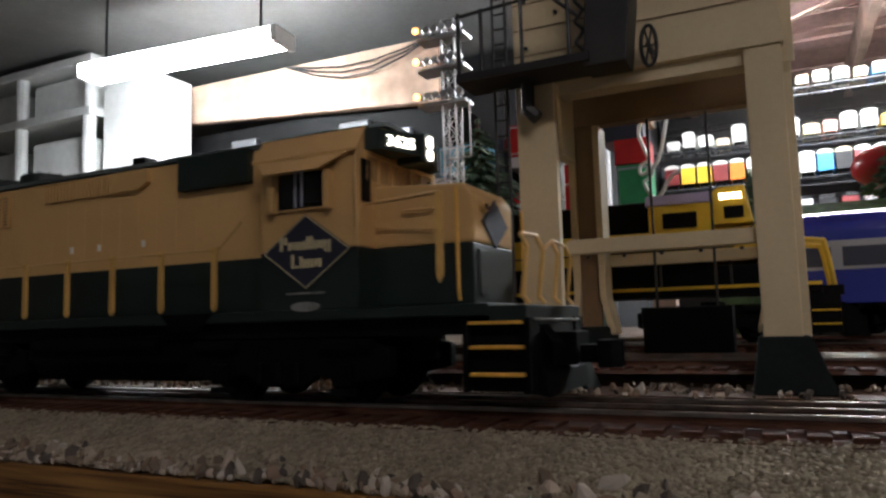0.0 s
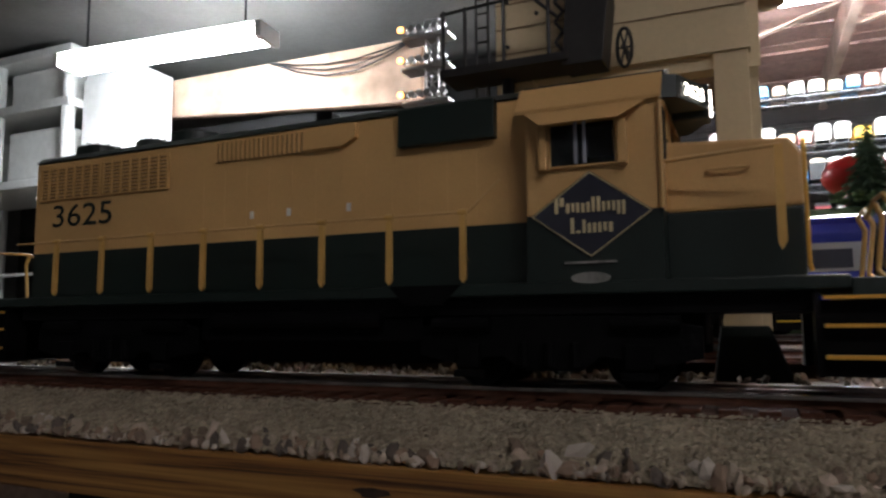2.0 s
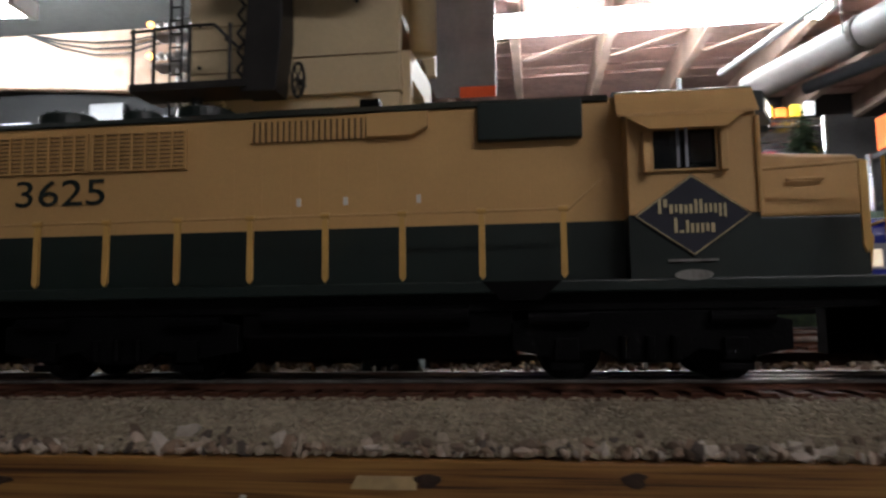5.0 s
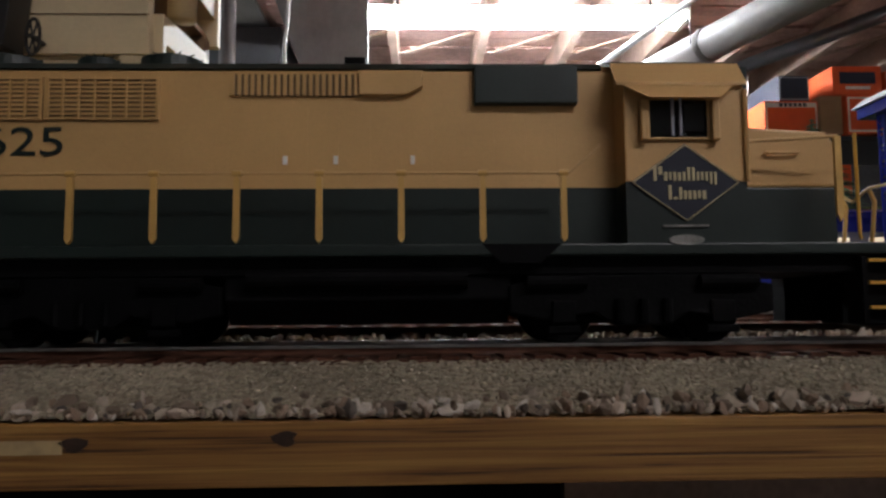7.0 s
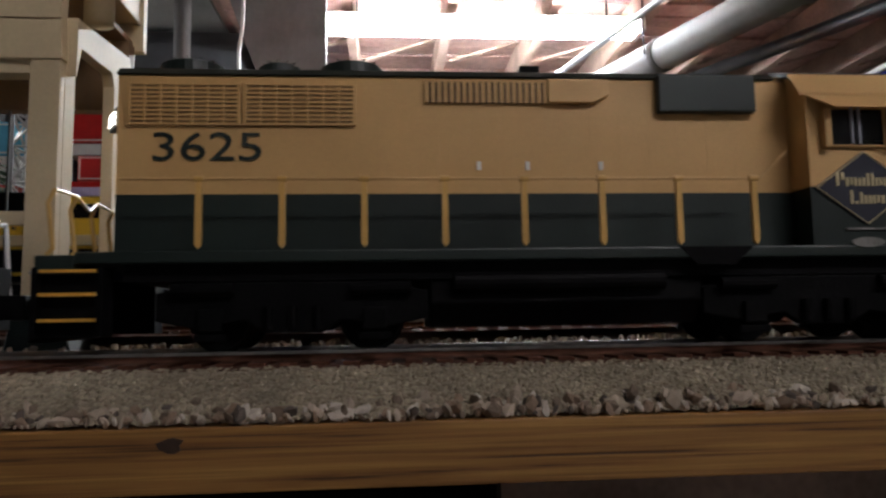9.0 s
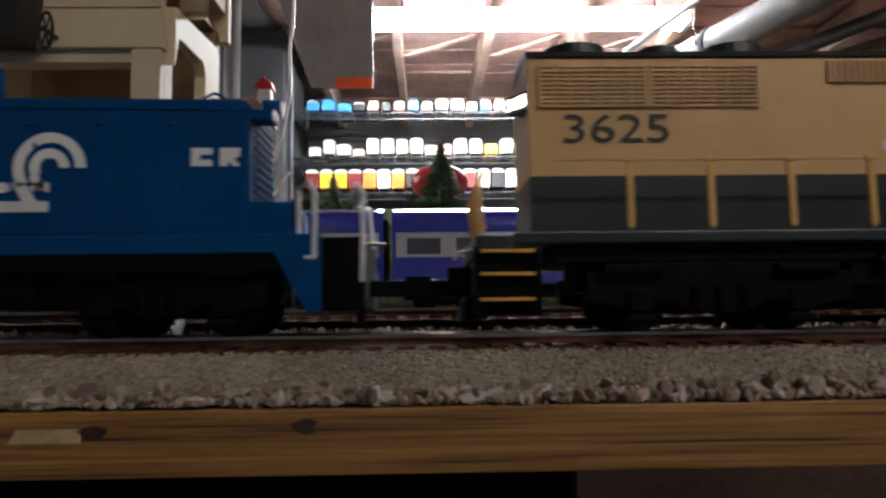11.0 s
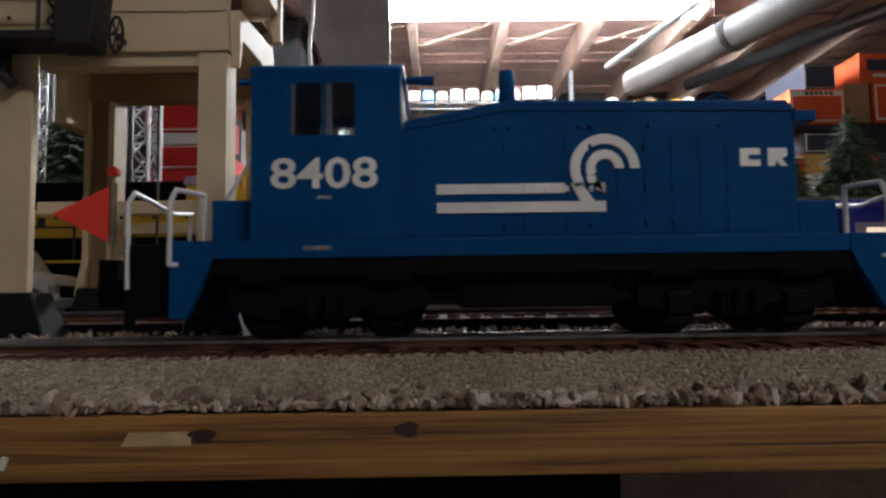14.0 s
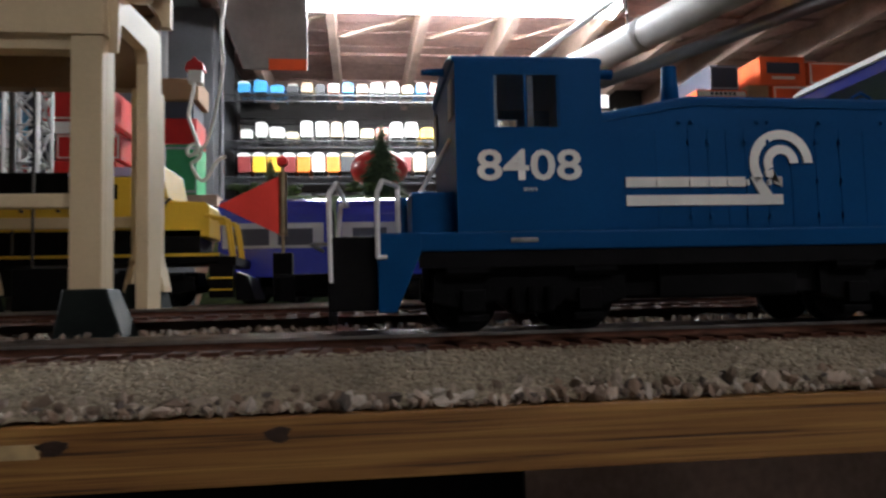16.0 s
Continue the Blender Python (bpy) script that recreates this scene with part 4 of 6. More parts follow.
    def ring(r0, r1, a0, a1, cx, cz, n=20):
        P = [(cx + r1 * math.cos(a), cz + r1 * math.sin(a)) for a in [a0 + (a1 - a0) * k / n for k in range(n + 1)]]
        Q = [(cx + r0 * math.cos(a), cz + r0 * math.sin(a)) for a in [a1 + (a0 - a1) * k / n for k in range(n + 1)]]
        return prism(bmesh.new(), P + Q, y, -H)
    part("emblem_arc", ring(0.0090, 0.0125, 0.0, math.pi + 0.62, 0.0, z(0.0778)), WHITE, em)
    part("emblem_hook", ring(0.0035, 0.0068, 0.0, math.pi + 0.45, 0.0, z(0.0778)), WHITE, em)
    part("emblem_stem", prism(bmesh.new(), [(-0.0068, z(0.0748)), (-0.0034, z(0.0755)), (-0.0034, z(0.0702)), (0.0, z(0.0690)), (0.0, z(0.0726)), (-0.006, z(0.0726))], y, -H), WHITE, em)
    part("emblem_slash", prism(bmesh.new(), [(-0.0125, z(0.0726)), (-0.0085, z(0.0726)), (-0.004, z(0.066)), (-0.009, z(0.066))], y, -H), WHITE, em)
    # initials as plain shapes
    for pts in ([(0.0490, 0.0780), (0.0490, 0.0845), (0.0562, 0.0845), (0.0562, 0.0822), (0.0520, 0.0822), (0.0520, 0.0803), (0.0562, 0.0803), (0.0562, 0.0780)],
                [(0.0590, 0.0780), (0.0590, 0.0845), (0.0660, 0.0845), (0.0660, 0.0815), (0.0640, 0.0808), (0.0660, 0.0780), (0.0635, 0.0780), (0.0620, 0.0800), (0.0615, 0.0780)]):
        part("initial_shape", prism(bmesh.new(), [(a, z(b)) for a, b in pts], -H - 0.0006, -H), WHITE, e, "plain white block")
    lettering("cab_number", "8408", WHITE, e, side(-0.0988, -W - 0.0002, z(0.0752)), 0.0108, 0.0365, "white road number")
    lettering("class_lettering", "SW1", WHITE, e, side(-0.0988, -W - 0.0002, z(0.0668)), 0.0012, 0.0046)
    part("builder_plate", B(-0.106, -0.0965, -W - 0.0004, -W + 0.0004, z(0.0488), z(0.0503), bev=0.0003), DIMPLATE, e, "small silver plate")
    # end pilots, rails
    for xa, s in ((-0.151, -1), (0.094, 1)):
        xb = xa + s * 0.0165
        part("pilot", B(min(xa, xb), max(xa, xb), -0.029, 0.029, z(0.0268), z(0.0518), bev=0.0006), BLACK, e, "black end pilot block")
        part("footboard_bracket", B(min(xb, xb - s * 0.003), max(xb, xb - s * 0.003), -0.029, -0.026, z(0.0225), z(0.0268)), BLACK, e)
        rl = -0.0285
        part("end_handrail", tube(bmesh.new(), [(xb - s * 0.001, rl, z(0.0365)), (xb - s * 0.0005, rl, z(0.066)), (xb - s * 0.003, rl, z(0.0697)), (xb - s * 0.006, 0.0, z(0.066)), (xb - s * 0.003, -rl, z(0.0697)), (xb - s * 0.0005, -rl, z(0.040))], 0.0009, 8), WHITEPL, e, "pale grey end handrail")
        part("deck_handrail", tube(bmesh.new(), [(xa + s * -0.003, -W, z(0.0445)), (xa, -W - 0.0006, z(0.0445)), (xa, -W, z(0.066)), (xa - s * 0.0018, -W, z(0.0700)), (xa - s * 0.0075, -0.02, z(0.0700)), (xa - s * 0.0075, -0.02, z(0.0535))], 0.0009, 8), WHITEPL, e, "pale grey deck handrail")
        part("uncoupling_lever", tube(bmesh.new(), [(xb, -0.026, z(0.0495)), (xb + s * 0.006, -0.018, z(0.050)), (xb + s * 0.003, 0.0, z(0.049))], 0.0006, 6), STEEL, e)
        part("brake_stand", cyl(bmesh.new(), (xa - s * 0.010, -0.015, z(0.0525)), (xa - s * 0.010, -0.015, z(0.0665)), 0.0012, n=8), BLUE, e)
        knuckle(e, xb, s)
    # running gear
    part("underframe", B(-0.13, 0.074, -0.0245, 0.0245, z(0.030), z(0.0462)), BLACK, e, "black underframe")
    part("fuel_tank", B(-0.052, 0.0, -0.027, 0.027, z(0.0285), z(0.0455), bev=0.001), BLACK, e)
    # added black plate that stands for the dark shade below the sill
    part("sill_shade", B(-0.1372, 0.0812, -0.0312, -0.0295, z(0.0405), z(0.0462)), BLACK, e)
    for xc in (-0.0985, 0.0425):
        truck_frame(e, xc, 0.034)
        for d in (-0.0215, 0.0215):
            wheelset(e, xc + d)
    # marker flag standing in the rear drawbar
    part("drawbar", B(-0.188, -0.1675, -0.005, 0.005, z(0.0335), z(0.0405), bev=0.0005), BLACK, e)
    part("flag_socket", B(-0.1885, -0.1815, -0.0035, 0.0035, z(0.0325), z(0.0485), bev=0.0005), BLACK, e)
    fl = part("marker_flag", cyl(bmesh.new(), (-0.185, 0, z(0.048)), (-0.185, 0, z(0.083)), 0.0006, n=8), BRASS, e, "thin brass flag pole")
    part("flag_sleeve", cyl(bmesh.new(), (-0.185, 0, z(0.0548)), (-0.185, 0, z(0.0785)), 0.0015, n=10), BRASS, fl)
    part("flag_knob", prism(bmesh.new(), [(-0.185 + 0.0022 * math.cos(a), z(0.0828) + 0.0022 * math.sin(a)) for a in [k * math.pi / 3 + 0.5 for k in range(6)]], -0.0022, 0.0022, bev=0.0006), RED, fl, "red hexagonal knob")
    part("flag_cloth", prism(bmesh.new(), [(-0.1862, z(0.0553)), (-0.2085, z(0.0664)), (-0.1862, z(0.0772))], -0.0004, 0.0004), FLAGRED, fl, "red triangular pennant")
    return e


ROAD = road_engine()
SWITCH = switcher()


# ---- coaling tower ----
def coaling_tower():
    e = thing("coaling_tower", (0, 0, 0.0165), "beige model coaling tower on four posts with dark plinths", "building")
    z = lambda v: v - 0.0165
    YF, YB = 0.122, 0.222
    # four posts, each an angle section
    for x0, x1 in ((-0.1385, -0.1212), (-0.0445, -0.0310)):
        for yf in (True, False):
            ya = YF if yf else YB - 0.016
            yb = ya + 0.016
            zb = 0.036 if yf else 0.040
            right = x0 > -0.1
            bm = bmesh.new()
            if yf:
                out = x1 if right else x0
                inn = out + (-0.006 if right else 0.006)
                box(bm, x0, x1, ya, ya + 0.005, z(zb), z(0.1500), bev=0.0005)
                box(bm, min(out, inn), max(out, inn), ya + 0.005, yb, z(zb), z(0.1500), bev=0.0005)
                part("post", bm, BEIGE, e, "beige square post")
            else:
                for sgn, xx in ((-1, x0), (1, x1 - 0.0035)):
                    f = 0.004 * sgn
                    prism(bm, [(xx, z(0.1510)), (xx + 0.0035, z(0.1510)), (xx + 0.0035, z(0.058)), (xx + 0.0035 + f, z(0.040)), (xx + f, z(0.040)), (xx, z(0.058))], ya, yb, bev=0.0003)
                box(bm, x0 - 0.004, x1 + 0.004, ya, yb, z(0.0375), z(0.0400))
                p = part("post", bm, BEIGE, e, "beige channel post")
                # web darkened in its colour for the shade between the flanges
                part("post_web", B(x0 + 0.0035, x1 - 0.0035, ya + 0.003, ya + 0.006, z(0.040), z(0.1510)), BEIGESHADE, p, "inner web with its shade painted in as brown")
            bm = bmesh.new()
            xa, xb = x0 - 0.0050, x1 + (0.0105 if yf else 0.0045)
            vs = []
            for zz, g, gx in ((z(0.0165 if yf else 0.0235), 0.0, 0.0), (z(zb + 0.002), 0.0030, 0.0080 if yf else 0.0035)):
                vs.append([bm.verts.new(q) for q in ((xa + g, ya - 0.004 + g, zz), (xb - gx, ya - 0.004 + g, zz), (xb - gx, yb + 0.004 - g, zz), (xa + g, yb + 0.004 - g, zz))])
            bm.faces.new(vs[0][::-1]), bm.faces.new(vs[1])
            for k in range(4):
                bm.faces.new([vs[0][k], vs[0][(k + 1) % 4], vs[1][(k + 1) % 4], vs[1][k]])
            bmesh.ops.bevel(bm, geom=bm.edges[:], offset=0.0006, segments=1, affect="EDGES")
            part("plinth", bm, FOOT, e, "dark green tapered plinth")
    # low cross beams
    for y in (YF + 0.003, YB - 0.008):
        part("cross_beam", B(-0.1195, -0.0445, y, y + 0.005, z(0.0738), z(0.0800), bev=0.0005), BEIGE, e, "beige cross beam")
    bm = bmesh.new()
    for k in range(5):
        cyl(bm, (-0.110 + 0.015 * k, YF + 0.0022, z(0.0722)), (-0.110 + 0.015 * k, YF + 0.0035, z(0.0722)), 0.0008, n=8)
    part("beam_bolts", bm, IRON, e)
    # head beams under the bin
    part("front_header", B(-0.1195, -0.0445, YF + 0.002, YF + 0.012, z(0.1440), z(0.1500)), BEIGE, e)
    # rear header coloured as if in the shadow of the bin
    part("rear_header", B(-0.1385, -0.0312, YB - 0.0155, YB - 0.0065, z(0.1512), z(0.1925)), BEIGESHADE, e)
    # side arches
    for xs in (-0.1385, -0.0325):
        bm = bmesh.new()
        ym = (YF + YB) / 2
        foot = 0.0235 if xs > -0.1 else 0.1300
        prism(bm, [(YF + 0.0062, z(0.1440)), (YF + 0.0070, z(0.1440)), (YF + 0.0115, z(0.1590)), (YF + 0.0490, z(0.1606)), (YF + 0.0522, z(0.1540)), (YF + 0.0522, z(foot)), (YF + 0.0765, z(foot)),
                   (YF + 0.0765, z(0.1730)), (YF + 0.0730, z(0.1778)), (YF + 0.0062, z(0.1724))], xs, xs + 0.006, "x", bev=0.0004)
        part("side_arch", bm, BEIGE, e, "beige arched side frame")
    bm = bmesh.new()
    prism(bm, [(-0.1385, z(0.1500)), (-0.0300, z(0.1500)), (-0.0312, z(0.1690)), (-0.0300, z(0.2060)), (-0.1385, z(0.2060))], YF - 0.001, YF + 0.006, bev=0.0004)
    part("front_wall", bm, BEIGE, e, "beige front wall of the coal bin")
    bm = bmesh.new()
    for k in range(3):
        box(bm, -0.1385, -0.1000, YF - 0.0016, YF - 0.0012, z(0.163 + 0.012 * k), z(0.1634 + 0.012 * k))
    box(bm, -0.090, -0.0305, YF - 0.0015, YF - 0.0012, z(0.1688), z(0.1692))
    part("wall_seam", bm, BEIGESHADE, e)
    for x, zz in ((-0.1325, 0.1665), (-0.1325, 0.1880), (-0.1185, 0.1805), (-0.052, 0.196)):
        part("wall_bolt", cyl(bmesh.new(), (x, YF - 0.0022, z(zz)), (x, YF - 0.001, z(zz)), 0.0009, n=8), IRON, e)
    # bin floor takes the same painted-in shade
    part("bin_floor", B(-0.1385, -0.0325, YF + 0.006, YB - 0.004, z(0.1930), z(0.1960)), BEIGESHADE, e)
    part("rear_wall", B(-0.1385, -0.0265, YB - 0.006, YB - 0.0005, z(0.1900), z(0.2600)), BEIGE, e)
    bm = bmesh.new()
    prism(bm, [(YF, z(0.2062)), (YB - 0.0065, z(0.2062)), (YB - 0.0065, z(0.320)), (YF, z(0.320))], -0.118, -0.028, "x", bev=0.0006)
    part("bin", bm, BEIGE, e, "beige upper coal bin")
    part("corner_column", cyl(bmesh.new(), (-0.0225, YF + 0.02, z(0.175)), (-0.0225, YF + 0.02, z(0.32)), 0.007, n=18), BEIGE, e, "pale round column", True)
    # machinery platform with rails
    part("platform", B(-0.158, -0.100, YF - 0.022, YF - 0.0015, z(0.1490), z(0.1525)), IRON, e, "dark iron platform")
    part("upper_canopy", prism(bmesh.new(), [(-0.112, z(0.2085)), (-0.040, z(0.2030)), (-0.040, z(0.2062)), (-0.118, z(0.2125))], YF - 0.022, YF - 0.0015), IRON, e, "dark iron canopy")
    for x in (-0.1565, -0.146, -0.128, -0.108):
        part("platform_post", cyl(bmesh.new(), (x, YF - 0.021, z(0.1525)), (x, YF - 0.021, z(0.1800)), 0.0009, n=8), IRON, e)
    part("platform_rail", tube(bmesh.new(), [(-0.158, YF - 0.021, z(0.1785)), (-0.128, YF - 0.021, z(0.1800)), (-0.116, YF - 0.021, z(0.1800)), (-0.104, YF - 0.021, z(0.1680))], 0.0008, 8), IRON, e)
    # chute with lattice edge and wheel
    part("coal_chute", prism(bmesh.new(), [(-0.1030, z(0.1470)), (-0.0860, z(0.1470)), (-0.0830, z(0.175)), (-0.0835, z(0.2150)), (-0.0985, z(0.2150))], YF - 0.020, YF - 0.0035, bev=0.0005), IRON, e, "dark iron coal chute")
    bm = bmesh.new()
    for k in range(7):
        zz = 0.150 + 0.009 * k
        tube(bm, [(-0.1065, YF - 0.016, z(zz)), (-0.1030, YF - 0.016, z(zz + 0.0045)), (-0.1065, YF - 0.016, z(zz + 0.009))], 0.0008, 5)
    part("chain", bm, IRON, e)
    w = bmesh.new()
    cx, cz = -0.0785, z(0.1545)
    for k in range(16):
        a, b = 2 * math.pi * k / 16, 2 * math.pi * (k + 1) / 16
        cyl(w, (cx + 0.0072 * math.cos(a) * 0.42, YF - 0.010, cz + 0.0085 * math.sin(a)), (cx + 0.0072 * math.cos(b) * 0.42, YF - 0.010, cz + 0.0085 * math.sin(b)), 0.0008, n=6)
    for k in range(6):
        a = math.pi * k / 3
        cyl(w, (cx, YF - 0.010, cz), (cx + 0.0072 * math.cos(a) * 0.42, YF - 0.010, cz + 0.0085 * math.sin(a)), 0.0005, n=5)
    cyl(w, (cx, YF - 0.012, cz), (cx, YF - 0.001, cz), 0.0012, n=8)
    part("hand_wheel", w, IRON, e, "spoked iron wheel")
    part("chute_hook", tube(bmesh.new(), [(-0.131, YF - 0.006, z(0.149)), (-0.131, YF - 0.006, z(0.137)), (-0.127, YF - 0.006, z(0.133))], 0.003, 8), IRON, e)
    # ladder
    bm = bmesh.new()
    for x in (-0.147, -0.141):
        tube(bm, [(x, YF - 0.004, z(0.025)), (x, YF - 0.004, z(0.23))], 0.0007, 5)
    for k in range(28):
        cyl(bm, (-0.147, YF - 0.004, z(0.03 + 0.007 * k)), (-0.141, YF - 0.004, z(0.03 + 0.007 * k)), 0.0005, n=4)
    part("ladder", bm, IRON, e, "dark iron ladder")
    # control box below
    part("coal_hopper", B(-0.1015, -0.0590, 0.196, 0.216, z(0.0235), z(0.0510), bev=0.0008), BLACK, e, "low black hopper box")
    for x in (-0.095, -0.066):
        part("hanger_rod", cyl(bmesh.new(), (x, 0.205, z(0.051)), (x, 0.205, z(0.150)), 0.0008, n=6), IRON, e)
    return e


coaling_tower()


# ---- standing trains ----
def yellow_engine():
    e = thing("yellow_locomotive", (0, 0.33, 0.0285), "yellow and black model diesel with pale lilac cab roof", "locomotive")
    z = lambda v: v - 0.0285
    part("frame", B(-0.42, -0.015, -0.032, 0.032, z(0.058), z(0.065), bev=0.0006), BLACK, e)
    part("sill_stripe", B(-0.42, -0.015, -0.0326, -0.0321, z(0.0625), z(0.0645)), YELLOW, e, "thin yellow stripe")
    part("hood_lower", B(-0.41, -0.03, -0.020, 0.020, z(0.065), z(0.0815)), BLACK, e)
    part("hood", B(-0.41, -0.112, -0.020, 0.020, z(0.0815), z(0.102), bev=0.001), YELLOW, e, "yellow engine hood")
    part("hood_top", B(-0.41, -0.112, -0.0185, 0.0185, z(0.102), z(0.123), bev=0.002), BLACK, e, "black upper hood")
    cab = part("cab", B(-0.112, -0.073, -0.031, 0.031, z(0.0815), z(0.1175), bev=0.001), YELLOW, e, "yellow crew cab")
    part("cab_roof", prism(bmesh.new(), [(-0.0325, z(0.1175)), (-0.028, z(0.1245)), (0.028, z(0.1245)), (0.0325, z(0.1175))], -0.1135, -0.0735, "x", bev=0.0005), LILAC, e, "pale lilac roof")
    part("cab_window", B(-0.103, -0.082, -0.0316, -0.0308, z(0.102), z(0.112)), BLACK, cab)
    part("nose", prism(bmesh.new(), [(-0.073, z(0.0765)), (-0.024, z(0.0765)), (-0.024, z(0.0985)), (-0.027, z(0.1015)), (-0.073, z(0.1025))], -0.020, 0.020, bev=0.001), YELLOW, e, "yellow short nose")
    nb = part("number_board", prism(bmesh.new(), [(-0.0725, z(0.1026)), (-0.0490, z(0.1026)), (-0.0515, z(0.1150)), (-0.0535, z(0.1262)), (-0.0690, z(0.1262)), (-0.0725, z(0.1230))], -0.0305, 0.0305, bev=0.001), YELLOW, e, "yellow cab front with lit number board")
    for k in range(4):
        part("board_glow", B(-0.0680 + 0.0034 * k, -0.0655 + 0.0034 * k, -0.0312, -0.0304, z(0.1180), z(0.1218)), LAMPGLOW, nb, "lit number bar")
    part("windshield", B(-0.0660, -0.0545, -0.0311, -0.0303, z(0.1060), z(0.1135), bev=0.0003), BLACK, nb, "dark cab window")
    for k in range(9):
        x = -0.40 + 0.042 * k
        part("stanchion", cyl(bmesh.new(), (x, -0.032, z(0.065)), (x, -0.032, z(0.088)), 0.0009, n=6), IRON, e)
    part("handrail", tube(bmesh.new(), [(-0.41, -0.032, z(0.088)), (-0.062, -0.032, z(0.088)), (-0.048, -0.028, z(0.103))], 0.0006, 6), IRON, e)
    x = -0.30
    for w in (0.0055, 0.006, 0.0055, 0.006, 0.0055, 0.006, 0.0055, 0.006):
        part("lettering_bar", B(x, x + w, -0.0206, -0.0199, z(0.0895), z(0.0965)), NAVY, e, "dark lettering bar")
        x += 0.011
    for y in (-0.026, -0.012, 0.012, 0.026):
        part("end_post", tube(bmesh.new(), [(-0.008, y, z(0.062)), (-0.010, y, z(0.078)), (-0.012, y, z(0.089)), (-0.026, y, z(0.091))], 0.0012, 7), YELLOW, e, "yellow end handrail")
    part("end_platform", B(-0.015, -0.004, -0.032, 0.032, z(0.056), z(0.062)), BLACK, e)
    st = part("step_well", B(-0.022, -0.006, -0.031, -0.022, z(0.034), z(0.058)), BLACK, e)
    for zz in (0.039, 0.047):
        part("step", B(-0.0215, -0.0065, -0.0318, -0.0312, z(zz), z(zz + 0.001)), YELLOW, st)
    part("plow", prism(bmesh.new(), [(-0.005, z(0.032)), (0.008, z(0.032)), (0.003, z(0.048)), (-0.005, z(0.052))], -0.026, 0.026), TRUCKBLACK, e)
    part("fuel_tank", B(-0.27, -0.16, -0.026, 0.026, z(0.038), z(0.057), bev=0.001), BLACK, e)
    for xc in (-0.355, -0.078):
        t = truck_frame(e, xc, 0.045)
        for d in (-0.026, 0.026):
            ws = wheelset(e, xc + d)
            WHEELS.pop()
    return e


def coach(x0, x1, y, label, lit_from=9.0):
    """A streamlined blue coach with a rounded roof and grey window band."""
    e = thing("passenger_coach", (0, y, 0.0285), label, "train car", "coaches on the rear track")
    z = lambda v: v - 0.0285
    W = 0.032
    sec = [(-W, z(0.052)), (-W, z(0.108)), (-W * 0.92, z(0.1155)), (-W * 0.70, z(0.1215)), (-W * 0.35, z(0.1252)), (0, z(0.1262)), (W * 0.35, z(0.1252)), (W * 0.70, z(0.1215)), (W * 0.92, z(0.1155)), (W, z(0.108)), (W, z(0.052))]
    part("body", prism(bmesh.new(), sec, x0, x1, "x", bev=0.0012), COACHBLUE, e, "glossy deep blue coach body", False)
    part("side_band", B(x0 + 0.004, x1 - 0.004, -W - 0.0007, -W + 0.0003, z(0.078), z(0.1005)), COACHGREY, e, "pale grey side band")
    n = int((x1 - x0) / 0.046)
    for k in range(n):
        x = x0 + 0.014 + (x1 - x0 - 0.02) * k / n
        part("window", B(x, x + 0.031, -W - 0.0012, -W - 0.0006, z(0.0805), z(0.0955), bev=0.0003), COACHGLOW if x > lit_from else NAVY, e, "lit warm white window" if x > lit_from else "dark window")
    part("diaphragm", B(x1 - 0.0002, x1 + 0.0042, -0.022, 0.022, z(0.050), z(0.114), bev=0.001), BLACK, e, "black end diaphragm")
    part("skirt", B(x0 + 0.01, x1 - 0.01, -0.024, 0.024, z(0.040), z(0.052)), BLACK, e)
    for xc in (x0 + 0.05, x1 - 0.05):
        truck_frame(e, xc, 0.032)
        for d in (-0.02, 0.02):
            wheelset(e, xc + d)
            WHEELS.pop()
    return e


yellow_engine()
coach(-0.045, 0.052, 0.48, "short deep blue streamlined model coach with grey band")
coach(0.060, 0.44, 0.48, "deep blue streamlined model coach with lit windows", 0.15)
coach(0.452, 0.82, 0.48, "deep blue streamlined model coach with grey window band", 0.0)


# ---- scenery on the layout ----
def pine(x, y, z0, top, w, seed, label="dark green model pine tree with snow-free needles"):
    rnd = random.Random(seed)
    e = thing("pine_tree", (x, y, z0), label, "tree", "model pines")
    h = top - z0
    part("trunk", cyl(bmesh.new(), (0, 0, 0), (0, 0, h * 0.97), w * 0.10, w * 0.015, 8), BARK, e)
    vs, fs = [], []
    layers = 20
    for L in range(layers):
        f = L / (layers - 1)
        zc = h * (0.14 + 0.84 * f)
        R = w * (1 - f) ** 0.85 + 0.004
        for k in range(int(58 - 36 * f)):
            a = rnd.uniform(0, 6.283)
            r = R * rnd.uniform(0.55, 1.12)
            drop = rnd.uniform(0.15, 0.5) * R
            d = Vector((math.cos(a), math.sin(a), 0))
            sd = Vector((-d.y, d.x, 0))
            p0 = d * r * 0.1 + Vector((0, 0, zc + rnd.uniform(-0.01, 0.01) * h))
            for s in range(4):
                q0 = p0 + (d * r - Vector((0, 0, drop))) * (s / 4)
                q1 = p0 + (d * r - Vector((0, 0, drop))) * ((s + 1.25) / 4)
                wd = 0.16 * R * (1.15 - s / 4) + 0.0012
                up = Vector((0, 0, rnd.uniform(0.1, 0.5) * wd))
                o = len(vs)
                vs += [q0 - sd * wd * rnd.uniform(0.6, 1.2) + up, q1, q0 + sd * wd * rnd.uniform(0.6, 1.2) + up, (q0 + q1) / 2 + Vector((0, 0, wd * 0.5))]
                fs += [(o, o + 1, o + 3), (o + 1, o + 2, o + 3), (o + 2, o, o + 3)]
    me = bpy.data.meshes.new("crown")
    me.from_pydata([tuple(v) for v in vs], [], fs)
    me.materials.append(LEAF)
    c = new("crown", me)
    c.parent = e
    return e


